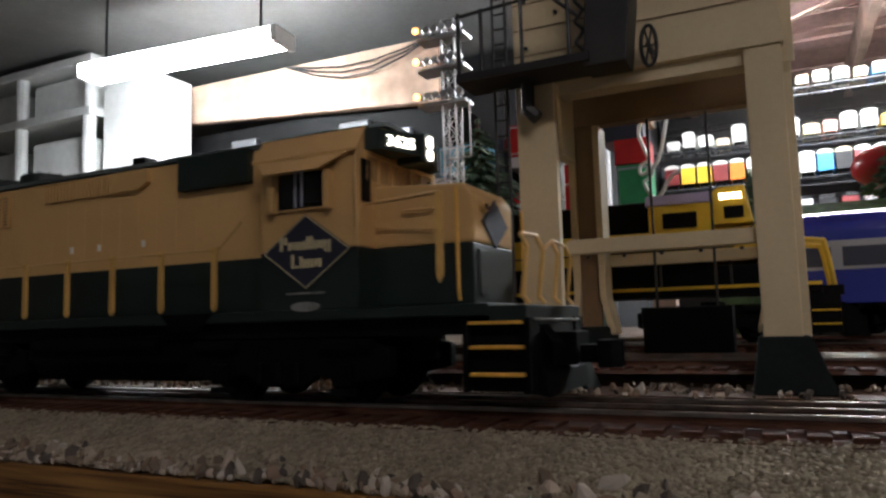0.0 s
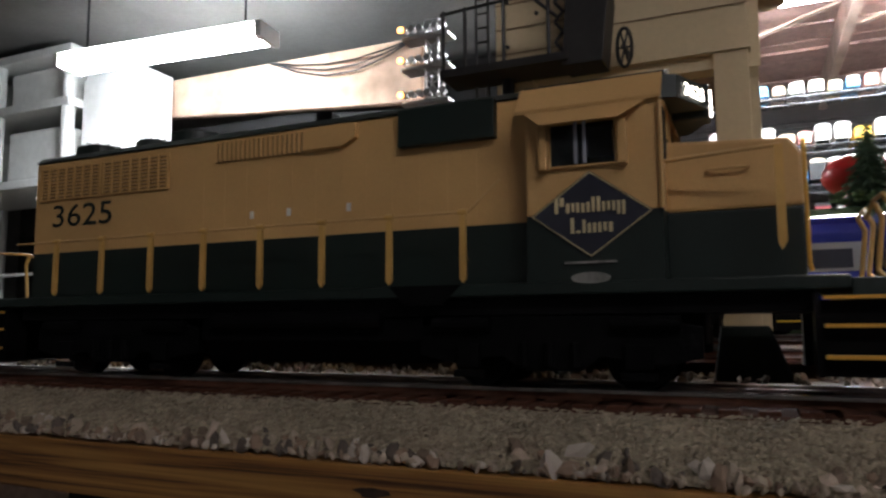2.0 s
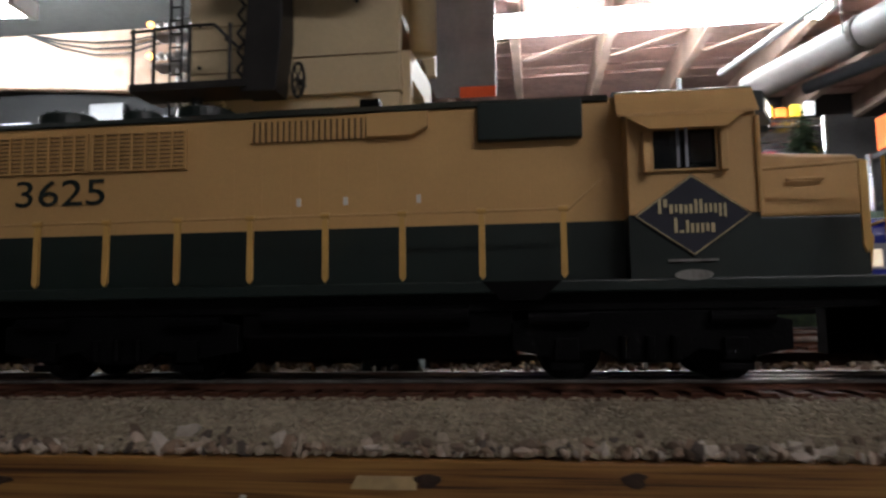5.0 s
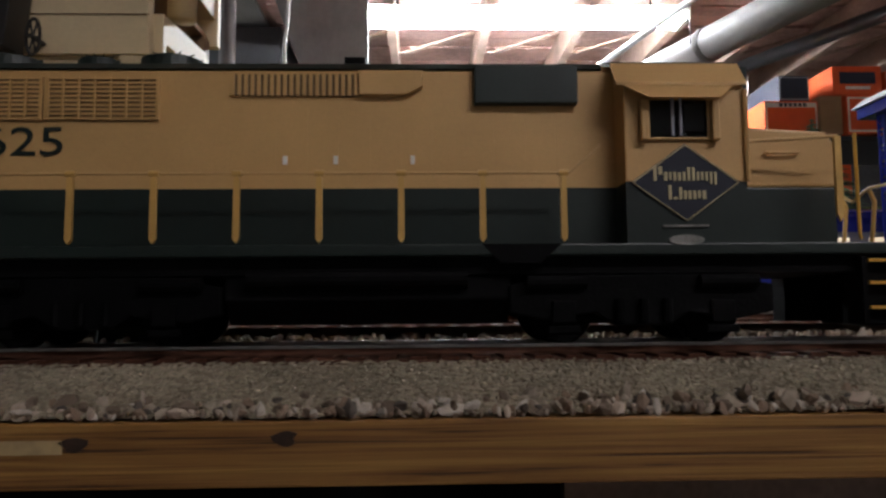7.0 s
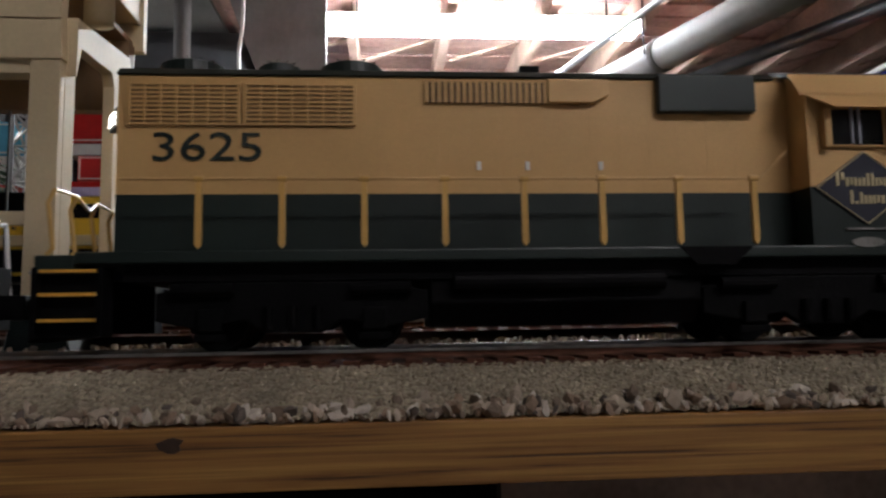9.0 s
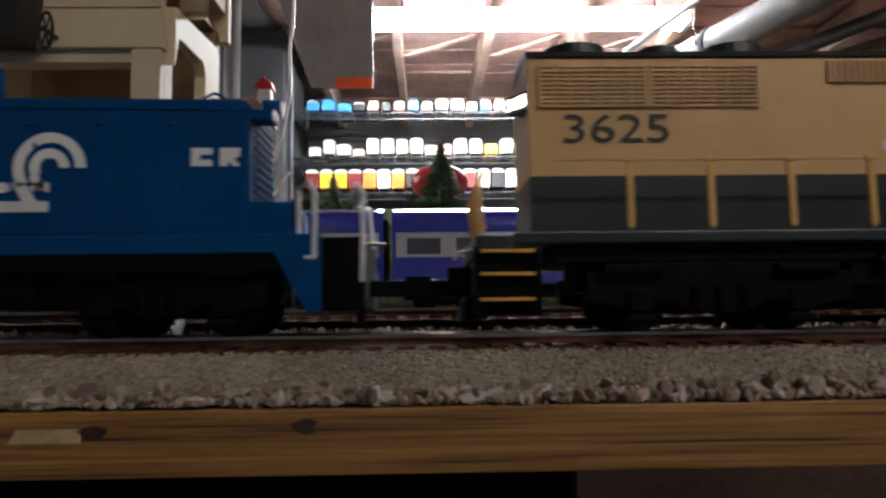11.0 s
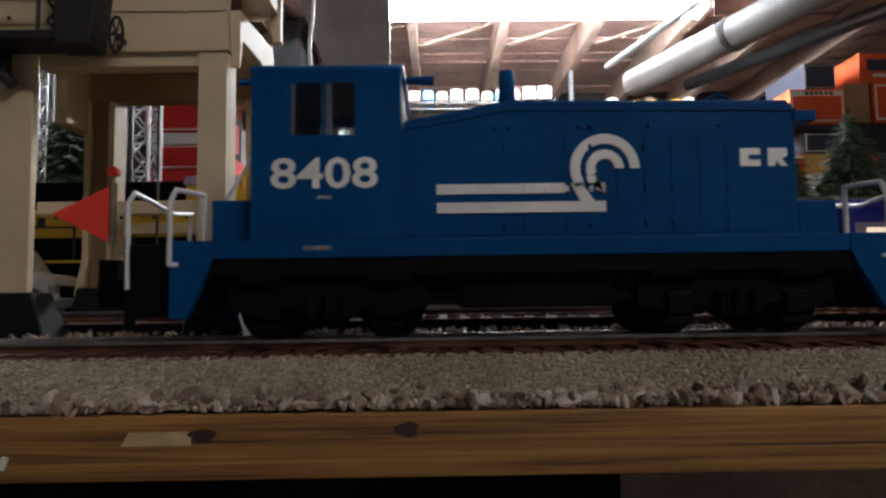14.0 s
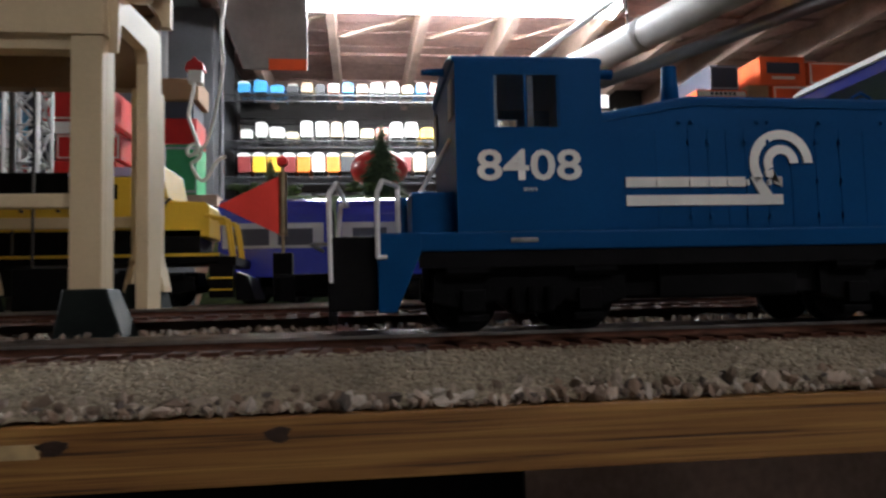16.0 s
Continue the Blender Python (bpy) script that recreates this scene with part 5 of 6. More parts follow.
def rear_scenery():
    tagged(part("rear_table", B(-1.6, 1.6, 0.9, 1.45, -0.0185, 0.0225), DECK), "brown scenery ground at the rear of the layout", "ground", kind="structure")
    bm = bmesh.new()
    prism(bm, [(0.62, 0.0225), (0.72, 0.11), (0.86, 0.185), (1.30, 0.195), (1.45, 0.0225)], -0.10, 1.1, "x")
    tagged(part("scenic_hill", bm, TURF), "low turf covered hill behind the coaches", "hill", kind="structure")
    fg = thing("toy_flag", (0.346, 0.93, 0.188), "small striped red and white flag on thin pole", "flag")
    part("pole", cyl(bmesh.new(), (0, 0, 0), (0, 0, 0.096), 0.0012, n=8), SILVER, fg)
    for k in range(9):
        part("stripe", prism(bmesh.new(), [(0.001, 0.070 - 0.0042 * k), (0.010, 0.066 - 0.0042 * k), (0.017, 0.058 - 0.0042 * k), (0.017, 0.0538 - 0.0042 * k), (0.010, 0.0618 - 0.0042 * k), (0.001, 0.0658 - 0.0042 * k)], -0.0005 + 0.002 * (k % 2) * 0.1, 0.0005), RED if k % 2 else WHITEPL, fg)
    part("canton", prism(bmesh.new(), [(0.001, 0.086), (0.007, 0.082), (0.007, 0.068), (0.001, 0.0705)], -0.0006, 0.0006), COACHBLUE, fg, "deep blue canton")
    pine(0.446, 0.92, 0.180, 0.352, 0.062, 1)
    pine(0.612, 0.92, 0.185, 0.345, 0.054, 2)
    pine(0.737, 0.92, 0.185, 0.340, 0.060, 3)
    pine(0.117, 0.905, 0.185, 0.304, 0.034, 4)
    pine(0.288, 0.92, 0.185, 0.324, 0.054, 14)
    pine(-0.068, 1.02, 0.16, 0.272, 0.026, 5)
    pine(-0.352, 0.60, 0.0225, 0.290, 0.130, 6)
    pine(-0.50, 0.62, 0.0225, 0.24, 0.055, 7)
    rnd = random.Random(9)
    vs = []
    for k in range(26):
        x, y = rnd.uniform(-0.1, 0.75), rnd.uniform(0.84, 0.95)
        if abs(x - 0.44) > 0.03:
            vs.append((x, y, 0.190 + rnd.uniform(0, 0.006), rnd.uniform(0.007, 0.016)))
    bm = bmesh.new()
    for x, y, zz, r in vs:
        for j in range(9):
            ball(bm, (x + rnd.gauss(0, r * 0.6), y + rnd.gauss(0, r * 0.5), zz + abs(rnd.gauss(0, r * 0.35))), r * rnd.uniform(0.2, 0.5), 1, (1.2, 1, 0.8))
    tagged(part("low_bushes", bm, TURF), "clumps of olive green foliage on the hill", "bushes", kind="stuff")


rear_scenery()


def balloon():
    e = thing("red_balloon_tank", (0.116, 1.0, 0.2), "glossy red round tank with white cross emblem on stand", "model")
    bm = bmesh.new()
    ball(bm, (0, 0, 0.05), 0.040, 3, (1.22, 1.0, 0.82))
    part("body", bm, RED, e, "glossy red rounded body", True)
    part("neck", cyl(bmesh.new(), (0.0, 0, -0.012), (0.0, 0, 0.028), 0.010, 0.030, 20), RED, e, "", True)
    bm = bmesh.new()
    for k in range(24):
        a, b = 2 * math.pi * k / 24, 2 * math.pi * (k + 1) / 24
        cyl(bm, (0.012 + 0.015 * math.cos(a), -0.0398, 0.05 + 0.015 * math.sin(a)), (0.012 + 0.015 * math.cos(b), -0.0398, 0.05 + 0.015 * math.sin(b)), 0.0014, n=6)
    box(bm, 0.0, 0.024, -0.0412, -0.039, 0.0475, 0.0525)
    box(bm, 0.0095, 0.0145, -0.0412, -0.039, 0.038, 0.062)
    part("emblem", bm, WHITE, e, "white ring and cross")
    part("stand", cyl(bmesh.new(), (0, 0, -0.03), (0, 0, -0.011), 0.014, 0.010, 14), IRON, e)


def lattice(bm, x, y, z0, z1, w, n, r=0.0013):
    h = (z1 - z0) / n
    cs = [(x - w, y - w), (x + w, y - w), (x + w, y + w), (x - w, y + w)]
    for cx, cy in cs:
        cyl(bm, (cx, cy, z0), (cx, cy, z1), r * 1.25, n=6)
    for k in range(n):
        za, zb = z0 + h * k, z0 + h * (k + 1)
        for i in range(4):
            a, b = cs[i], cs[(i + 1) % 4]
            cyl(bm, (*a, za), (*b, zb), r * 0.8, n=4)
            cyl(bm, (*b, za), (*a, zb), r * 0.8, n=4)
            cyl(bm, (*a, zb), (*b, zb), r * 0.8, n=4)


def masts():
    e = thing("lattice_mast", (-0.272, 0.6, 0.0225), "silver lattice floodlight mast standing on the layout", "mast")
    bm = bmesh.new()
    lattice(bm, 0, 0, 0, 0.36, 0.017, 9, 0.0019)
    part("mast", bm, SILVER, e, "silver crossed lattice")
    part("base", B(-0.026, 0.026, -0.026, 0.026, 0, 0.006, bev=0.001), SILVER, e)
    e2 = thing("signal_gantry_light", (-0.353, 0.53, 0.0225), "dark lattice mast with banks of small amber lamps", "mast")
    bm = bmesh.new()
    lattice(bm, 0, 0, 0, 0.36, 0.008, 16, 0.0009)
    part("mast", bm, SILVER, e2, "grey crossed lattice")
    for zz in (0.262, 0.302, 0.338):
        bk = part("lamp_bank", B(-0.036, 0.022, -0.014, 0.010, zz, zz + 0.004, bev=0.0006), SILVER, e2, "bank of small floodlights")
        for k in range(6):
            part("flood_lamp", cyl(bmesh.new(), (-0.031 + 0.0095 * k, -0.018, zz + 0.011), (-0.031 + 0.0095 * k, -0.008, zz + 0.011), 0.0042, 0.0024, 10), SILVER, bk)
        part("lit_lamp", cyl(bmesh.new(), (-0.0345, -0.0195, zz + 0.011), (-0.0345, -0.0182, zz + 0.011), 0.0036, n=10), SIGNALGLOW, bk, "lit amber lamp")
    part("railing", tube(bmesh.new(), [(0.0, -0.012, 0.20), (0.026, -0.012, 0.20), (0.026, -0.012, 0.262)], 0.001, 6), SILVER, e2)
    # slim street poles and a dark tower crane frame behind the tower
    for x, y, h in ((-0.22, 0.40, 0.34), (-0.205, 0.42, 0.28)):
        p = thing("telegraph_pole", (x, y, 0.0225), "thin dark pole standing beside the tracks", "pole")
        part("pole", cyl(bmesh.new(), (0, 0, 0), (0, 0, h), 0.003, 0.002, 10), IRON, p)
        part("arm", tube(bmesh.new(), [(0, 0, h * 0.9), (-0.012, 0, h * 0.97), (-0.03, 0, h)], 0.0018, 6), IRON, p)
    gp = thing("steel_support_post", (-0.478, 1.86, -0.95), "grey painted steel support post", "post", kind="structure")
    part("post", cyl(bmesh.new(), (0, 0, 0), (0, 0, 2.268), 0.024, n=18), DUCT, gp, "", True)
    v = thing("pickup_truck", (-0.170, 0.262, 0.0225), "white model pickup truck parked on the ground", "truck")
    def arch(cx, r, n=8):
        return [(cx - r * math.cos(math.pi * k / n), 0.0095 + r * math.sin(math.pi * k / n)) for k in range(n + 1)]
    shape = [(-0.112, 0.0095)] + arch(-0.090, 0.0118) + arch(-0.0190, 0.0118) + [(-0.0045, 0.0095), (-0.0030, 0.014), (-0.0032, 0.023), (-0.0060, 0.0275), (-0.012, 0.0300), (-0.026, 0.0320), (-0.036, 0.0465), (-0.040, 0.0480), (-0.062, 0.0480), (-0.066, 0.0460), (-0.069, 0.0310), (-0.112, 0.0300)]
    part("body", prism(bmesh.new(), shape, -0.02, 0.02, bev=0.0008), WHITEPL, v, "white rounded body")
    part("cab_window", prism(bmesh.new(), [(-0.031, 0.0335), (-0.039, 0.0455), (-0.060, 0.0455), (-0.063, 0.0335)], -0.0206, -0.0195), BLACK, v)
    part("bumper", B(-0.0050, -0.0008, -0.0205, 0.0205, 0.0085, 0.0135, bev=0.0008), SILVER, v, "silver bumper")
    part("grille", B(-0.0035, -0.0022, -0.013, 0.013, 0.0150, 0.0225, bev=0.0004), BLACK, v)
    part("headlight", B(-0.0065, -0.0025, -0.0206, -0.0135, 0.0175, 0.0232, bev=0.0008), SILVER, v, "clear headlight")
    for xx in (-0.0190, -0.090):
        for yy in (-0.0207, 0.0147):
            wh = part("wheel", cyl(bmesh.new(), (xx, yy, 0.0094), (xx, yy + 0.006, 0.0094), 0.0094, n=24), BLACK, v, "black tyre")
            part("rim", cyl(bmesh.new(), (xx, yy - 0.0006, 0.0094), (xx, yy + 0.0004, 0.0094), 0.0058, n=18), SILVER, wh, "silver spoked rim")
            for k in range(5):
                a = 2 * math.pi * k / 5
                part("rim_hole", cyl(bmesh.new(), (xx + 0.0037 * math.cos(a), yy - 0.0008, 0.0094 + 0.0037 * math.sin(a)), (xx + 0.0037 * math.cos(a), yy - 0.0002, 0.0094 + 0.0037 * math.sin(a)), 0.0012, n=8), BLACK, wh)


balloon()
masts()


# ---- shelves with model cars along the back wall ----
def wire_rack(x0, x1, y0, y1, levels, mat, top, label):
    e = thing("wire_shelf_rack", (0, 0, -0.95), label, "shelf")
    for x in (x0, x1):
        for y in (y0, y1):
            part("post", cyl(bmesh.new(), (x, y, 0), (x, y, top + 0.95), 0.0125, n=12), mat, e)
    for zz in levels:
        bm = bmesh.new()
        for y in (y0, y1):
            for dz in (0, -0.03):
                cyl(bm, (x0, y, zz + 0.95 + dz), (x1, y, zz + 0.95 + dz), 0.004, n=6)
            n = int((x1 - x0) / 0.05)
            for k in range(n):
                xa = x0 + (x1 - x0) * k / n
                cyl(bm, (xa, y, zz + 0.95), (xa + 0.025, y, zz + 0.92), 0.002, n=4)
                cyl(bm, (xa + 0.025, y, zz + 0.92), (xa + 0.05, y, zz + 0.95), 0.002, n=4)
        n = int((y1 - y0) / 0.03)
        for k in range(n + 1):
            yy = y0 + (y1 - y0) * k / n
            cyl(bm, (x0, yy, zz + 0.952), (x1, yy, zz + 0.952), 0.0022, n=4)
        part("wire_shelf", bm, mat, e, "wire shelf")
    return e


COLOURS = {}


def paint(c):
    if c not in COLOURS:
        COLOURS[c] = material("car_paint", c, 0.42, 0, 0.08, 30, 0.05)
    return COLOURS[c]


MAROON, GOLDY, ORNG, WHT, CRM, SKY, BLK, TAN, PINK, REDC, GRN = (0.16, 0.02, 0.02), (0.75, 0.42, 0.03), (0.80, 0.17, 0.02), (0.62, 0.61, 0.58), (0.60, 0.50, 0.34), (0.05, 0.28, 0.62), (0.02, 0.02, 0.022), (0.40, 0.28, 0.18), (0.66, 0.30, 0.24), (0.5, 0.03, 0.03), (0.03, 0.16, 0.06)


def toy_car(x, y, z, w, h, c, roof, label):
    """A model freight car standing end-on on a shelf."""
    e = thing("model_freight_car", (x, y, z), label, "train car", "model cars on the shelves")
    part("body", B(-w / 2, w / 2, 0, 0.19, h * 0.20, h * 0.84, bev=0.002), paint(c), e)
    part("roof", prism(bmesh.new(), [(-w * 0.52, h * 0.84), (-w * 0.46, h * 0.93), (-w * 0.22, h), (w * 0.22, h), (w * 0.46, h * 0.93), (w * 0.52, h * 0.84)], -0.002, 0.192), paint(roof), e)
    part("truck", B(-w * 0.40, w * 0.40, 0.015, 0.05, 0.0, h * 0.2, bev=0.002), BLACK, e)
    part("truck", B(-w * 0.40, w * 0.40, 0.14, 0.175, 0.0, h * 0.2, bev=0.002), BLACK, e)


def shelves():
    wire_rack(-0.52, 0.70, 3.0, 3.42, (0.43, 0.58, 0.745, 0.955), DARKWIRE, 1.10, "dark wire shelf rack full of model train cars")
    wire_rack(0.735, 1.30, 3.0, 3.42, (0.49, 0.685, 0.89), CHROME, 0.90, "chrome wire shelf rack with model engines")
    row3 = [MAROON, GOLDY, GOLDY, MAROON, ORNG, WHT, ORNG, BLK, WHT, SKY, BLK, MAROON, CRM, BLK, WHT]
    for k, c in enumerate(row3):
        toy_car(-0.425 + 0.0655 * k, 3.01, 0.584, 0.058, 0.110, c, WHT if c != BLK else CRM, "model freight car with pale rounded roof on wire shelf")
    x = -0.44
    for k, (c, w, h) in enumerate([(WHT, .055, .05), (WHT, .05, .085), (WHT, .062, .062), (CRM, .05, .04), (WHT, .055, .09), (WHT, .058, .088), (CRM, .05, .085), (WHT, .058, .088), (CRM, .06, .055), (PINK, .05, .06), (WHT, .058, .085), (WHT, .058, .085), (GOLDY, .06, .06), (WHT, .058, .085), (CRM, .058, .07)]):
        toy_car(x + w / 2, 3.01, 0.749, w, h, c, c, "pale model freight car on wire shelf")
        x += w + 0.012
    x = -0.45
    for k, (c, w, h) in enumerate([(SKY, .055, .06), (SKY, .06, .065), (SKY, .06, .045), (BLK, .05, .05), (TAN, .05, .058), (BLK, .04, .05), (PINK, .052, .055), (SKY, .05, .06), (TAN, .05, .052), (WHT, .058, .062), (WHT, .058, .062), (CRM, .05, .05), (SKY, .05, .06), (PINK, .05, .06), (WHT, .058, .07), (WHT, .06, .075)]):
        toy_car(x + w / 2, 3.01, 0.959, w, h, c, c if k % 3 else WHT, "small coloured model car on the top wire shelf")
        x += w + 0.014
    x = -0.40
    for k, c in enumerate([GRN, BLK, WHT, SKY, BLK, BLK, WHT, BLK, MAROON, WHT, BLK, SKY]):
        toy_car(x, 3.01, 0.434, 0.058, 0.075, c, BLK, "dark model freight car on the lower shelf")
        x += 0.08
    for zz, cs in ((0.894, [WHT, CRM, WHT, SKY, GOLDY, GOLDY, ORNG, GOLDY, WHT]), (0.689, [WHT, CRM, WHT, BLK, WHT, MAROON, BLK, BLK, GOLDY]), (0.494, [GOLDY, ORNG, GOLDY, BLK, REDC, GOLDY, BLK, GOLDY, WHT])):
        x = 0.775
        for k, c in enumerate(cs):
            toy_car(x, 3.01, zz, 0.050, 0.055 + 0.012 * (k % 3), c, BLK if k % 4 == 1 else c, "small model engine standing on chrome wire shelf")
            x += 0.059


shelves()


# ---- cartons, cables, pipes and panels ----
def carton(x0, x1, y0, y1, z0, z1, mat, label, band=None, bars=0, win=False):
    e = thing("cardboard_box", ((x0 + x1) / 2, y0, z0), label, "box", "stacked train cartons")
    w, h = (x1 - x0) / 2, z1 - z0
    part("body", B(-w, w, 0, y1 - y0, 0, h, bev=0.0015), mat, e)
    if band:
        f = part("printed_border", B(-w * 0.96, w * 0.96, -0.0012, -0.0004, h * 0.05, h * 0.95), band, e, "pale printed border")
        part("printed_panel", B(-w * 0.90, w * 0.90, -0.0022, -0.0012, h * 0.10, h * 0.80 if bars else h * 0.9), mat, f)
        x = -w * 0.45
        for k in range(bars):
            part("lettering_bar", B(x, x + w * 0.13, -0.0024, -0.0013, h * 0.83, h * 0.93), NAVY, f, "dark lettering bar")
            x += w * 0.18
    if win:
        part("window", B(-w * 0.72, w * 0.72, -0.0035, -0.0023, h * 0.38, h * 0.78), NAVY, e, "dark printed window")
        part("caption_strip", B(-w * 0.5, w * 0.5, -0.0035, -0.0023, h * 0.18, h * 0.28), CABLE, e)
    return e


def clutter():
    sh = thing("carton_shelf", (0, 0, -0.95), "chrome wire shelf unit stacked with train cartons", "shelf")
    for x in (1.292, 2.068):
        for y in (2.22, 2.6):
            part("post", cyl(bmesh.new(), (x, y, 0), (x, y, 1.585), 0.0125, n=12), CHROME, sh)
    for zz in (0.375, 0.635):
        part("shelf_board", B(1.30, 2.06, 2.205, 2.615, zz + 0.93, zz + 0.948), DARKWIRE, sh)
    carton(1.302, 1.492, 2.20, 2.55, 0.637, 0.757, ORANGE, "long orange train carton with dark lettering bars", CABLE, 6)
    carton(1.362, 1.470, 2.21, 2.50, 0.759, 0.852, NAVY, "navy printed train carton on top of stack", COACHGREY)
    carton(1.500, 1.580, 2.20, 2.50, 0.637, 0.775, CARTON, "plain brown cardboard carton on shelf")
    carton(1.545, 1.722, 2.19, 2.50, 0.777, 0.880, ORANGE, "orange train carton with dark printed window", None, 0, True)
    carton(1.590, 1.80, 2.19, 2.50, 0.637, 0.775, ORANGE, "orange train carton with pale border", CABLE)
    carton(1.735, 1.95, 2.19, 2.50, 0.777, 0.862, ORANGE, "flat orange train carton on stack", CABLE)
    carton(1.305, 1.340, 2.20, 2.5, 0.377, 0.53, ORANGE, "upright orange train carton with pale edge", CABLE)
    carton(1.345, 1.42, 2.20, 2.5, 0.377, 0.46, WHITEPL, "small white printed paper carton")
    carton(1.345, 1.43, 2.20, 2.5, 0.462, 0.53, GOLD, "small yellow printed paper carton")
    carton(1.34, 1.50, 2.19, 2.5, 0.532, 0.60, NAVY, "dark red-brown flat carton", CABLE)
    carton(1.44, 1.60, 2.20, 2.5, 0.377, 0.53, ORANGE, "square orange train carton on shelf")
    # cartons on a low bench behind the yellow engine
    bench = thing("side_bench", (0, 0, -0.95), "brown wooden workbench against the basement clutter", "bench")
    part("top", B(-1.35, -0.24, 1.45, 1.95, 1.20, 1.225), JOIST, bench)
    for x in (-1.3, -0.30):
        part("leg", B(x, x + 0.05, 1.5, 1.55, 0, 1.2), JOIST, bench)
    carton(-0.43, -0.288, 1.48, 1.60, 0.503, 0.553, CARTON, "long brown carton on stack")
    carton(-0.40, -0.300, 1.49, 1.60, 0.460, 0.501, NAVY, "flat dark carton on stack")
    carton(-0.366, -0.291, 1.48, 1.58, 0.399, 0.458, RED, "bright red carton on stack")
    carton(-0.362, -0.291, 1.48, 1.58, 0.278, 0.397, GREENBOX, "green and white printed carton", COACHGREY)
    for k, (c, x0, x1, z0, z1) in enumerate(((RED, -0.62, -0.47, 0.278, 0.36), (RED, -0.60, -0.46, 0.362, 0.42), (WHITEPL, -0.63, -0.50, 0.422, 0.45), (RED, -0.63, -0.48, 0.452, 0.53), (NAVY, -0.66, -0.64, 0.278, 0.5), (RED, -0.85, -0.69, 0.278, 0.36), (WHITEPL, -0.90, -0.70, 0.362, 0.42), (SKYBOX, -0.82, -0.70, 0.422, 0.5), (RED, -1.05, -0.92, 0.278, 0.34))):
        carton(x0, x1, 1.48, 1.75, z0, z1, c, "printed train carton stacked on the bench", CABLE if k % 2 else None)
    # power plug with hanging white cables
    pl = thing("plug_and_cable", (-0.291, 1.46, 0.55), "white power plug with red cap and knotted white cable", "cable")
    part("plug", B(-0.016, 0.016, 0, 0.03, -0.012, 0.018, bev=0.003), WHITEPL, pl)
    part("cap", prism(bmesh.new(), [(-0.022, 0.018), (0.022, 0.018), (0.018, 0.034), (0.006, 0.040), (0.0, 0.050), (-0.008, 0.040), (-0.018, 0.034)], -0.002, 0.03, bev=0.002), RED, pl, "red plastic cap")
    def curve(name, pts, r):
        cu = bpy.data.curves.new(name, "CURVE")
        cu.dimensions, cu.bevel_depth, cu.bevel_resolution, cu.resolution_u = "3D", r, 2, 6
        s = cu.splines.new("NURBS")
        s.points.add(len(pts) - 1)
        for p, q in zip(s.points, pts):
            p.co = (*q, 1)
        s.use_endpoint_u, s.order_u = True, 3
        tmp = new(name, cu)
        bpy.context.view_layer.update()
        me = bpy.data.meshes.new_from_object(tmp.evaluated_get(bpy.context.evaluated_depsgraph_get()))
        bpy.data.objects.remove(tmp)
        me.materials.clear()
        me.materials.append(CABLE)
        ob = new(name, me)
        return ob
    c = curve("cable", [(0, 0, -0.012), (-0.004, -0.004, -0.05), (-0.016, 0, -0.09), (0.0, -0.01, -0.13), (0.012, -0.005, -0.17), (-0.012, -0.008, -0.19), (-0.018, 0, -0.165), (0.004, 0.004, -0.15), (0.016, 0, -0.175), (0.006, 0, -0.195), (-0.012, 0, -0.20), (0.012, 0, -0.245), (0.03, 0, -0.235), (0.05, 0, -0.19), (0.07, 0, -0.185)], 0.0042)
    c.parent = pl
    c2 = curve("cable", [(0.07, 0.0, 0.40), (0.072, 0, 0.19), (0.058, 0, 0.12), (0.066, 0, 0.02), (0.05, 0, -0.06), (0.035, 0, -0.13), (0.02, 0, -0.17), (0.0, 0, -0.18)], 0.0042)
    c2.parent = pl
    # grey hanging panel and dark cupboard
    p = thing("grey_wall_panel", (-0.225, 2.05, 0.765), "grey hanging sheet panel below the ceiling", "panel")
    part("sheet", prism(bmesh.new(), [(-0.20, 0.41), (0.15, 0.41), (0.15, 0.0), (-0.05, 0.0)], 0, 0.02, bev=0.002), DUCT, p)
    rl = part("red_label", B(0.03, 0.148, -0.006, -0.001, -0.006, 0.030), ORANGE, p, "orange-red strip")
    d = thing("dark_cupboard", (-1.0, 2.9, -0.95), "tall dark grey storage cupboard by the wall", "cupboard")
    part("body", B(-0.75, 0.47, 0, 0.5, 0, 2.26, bev=0.004), DARKCUP, d)
    for x in (-0.74, -0.13):
        part("door", B(x, x + 0.6, -0.02, -0.002, 0.05, 2.2, bev=0.003), DARKCUP, d)
        part("handle", cyl(bmesh.new(), (x + 0.3, -0.03, 1.0), (x + 0.3, -0.03, 1.15), 0.006, n=8), CHROME, d)
    # ducts under the ceiling
    du = thing("round_duct", (0, 0, 0), "dull grey round duct hung under the ceiling", "duct")
    part("pipe", cyl(bmesh.new(), (1.453, 0.40, 0.822), (0.797, 2.32, 0.822), 0.050, n=24), PIPEPAINT, du, "", True)
    for f in (0.25, 0.5, 0.75):
        c0 = Vector((1.453, 0.40, 0.822)).lerp(Vector((0.797, 2.32, 0.822)), f)
        dv = Vector((-0.656, 1.92, 0)).normalized() * 0.010
        part("collar", cyl(bmesh.new(), c0 - dv, c0 + dv, 0.054, n=24), PIPEPAINT, du)
        part("strap", tube(bmesh.new(), [c0 + Vector((-0.055, 0, 0)), c0 + Vector((-0.055, 0, 0.40))], 0.003, 5), DARKWIRE, du)
    cd = thing("conduit_pipe", (0, 0, 0), "thin grey conduit pipe under the ceiling", "pipe")
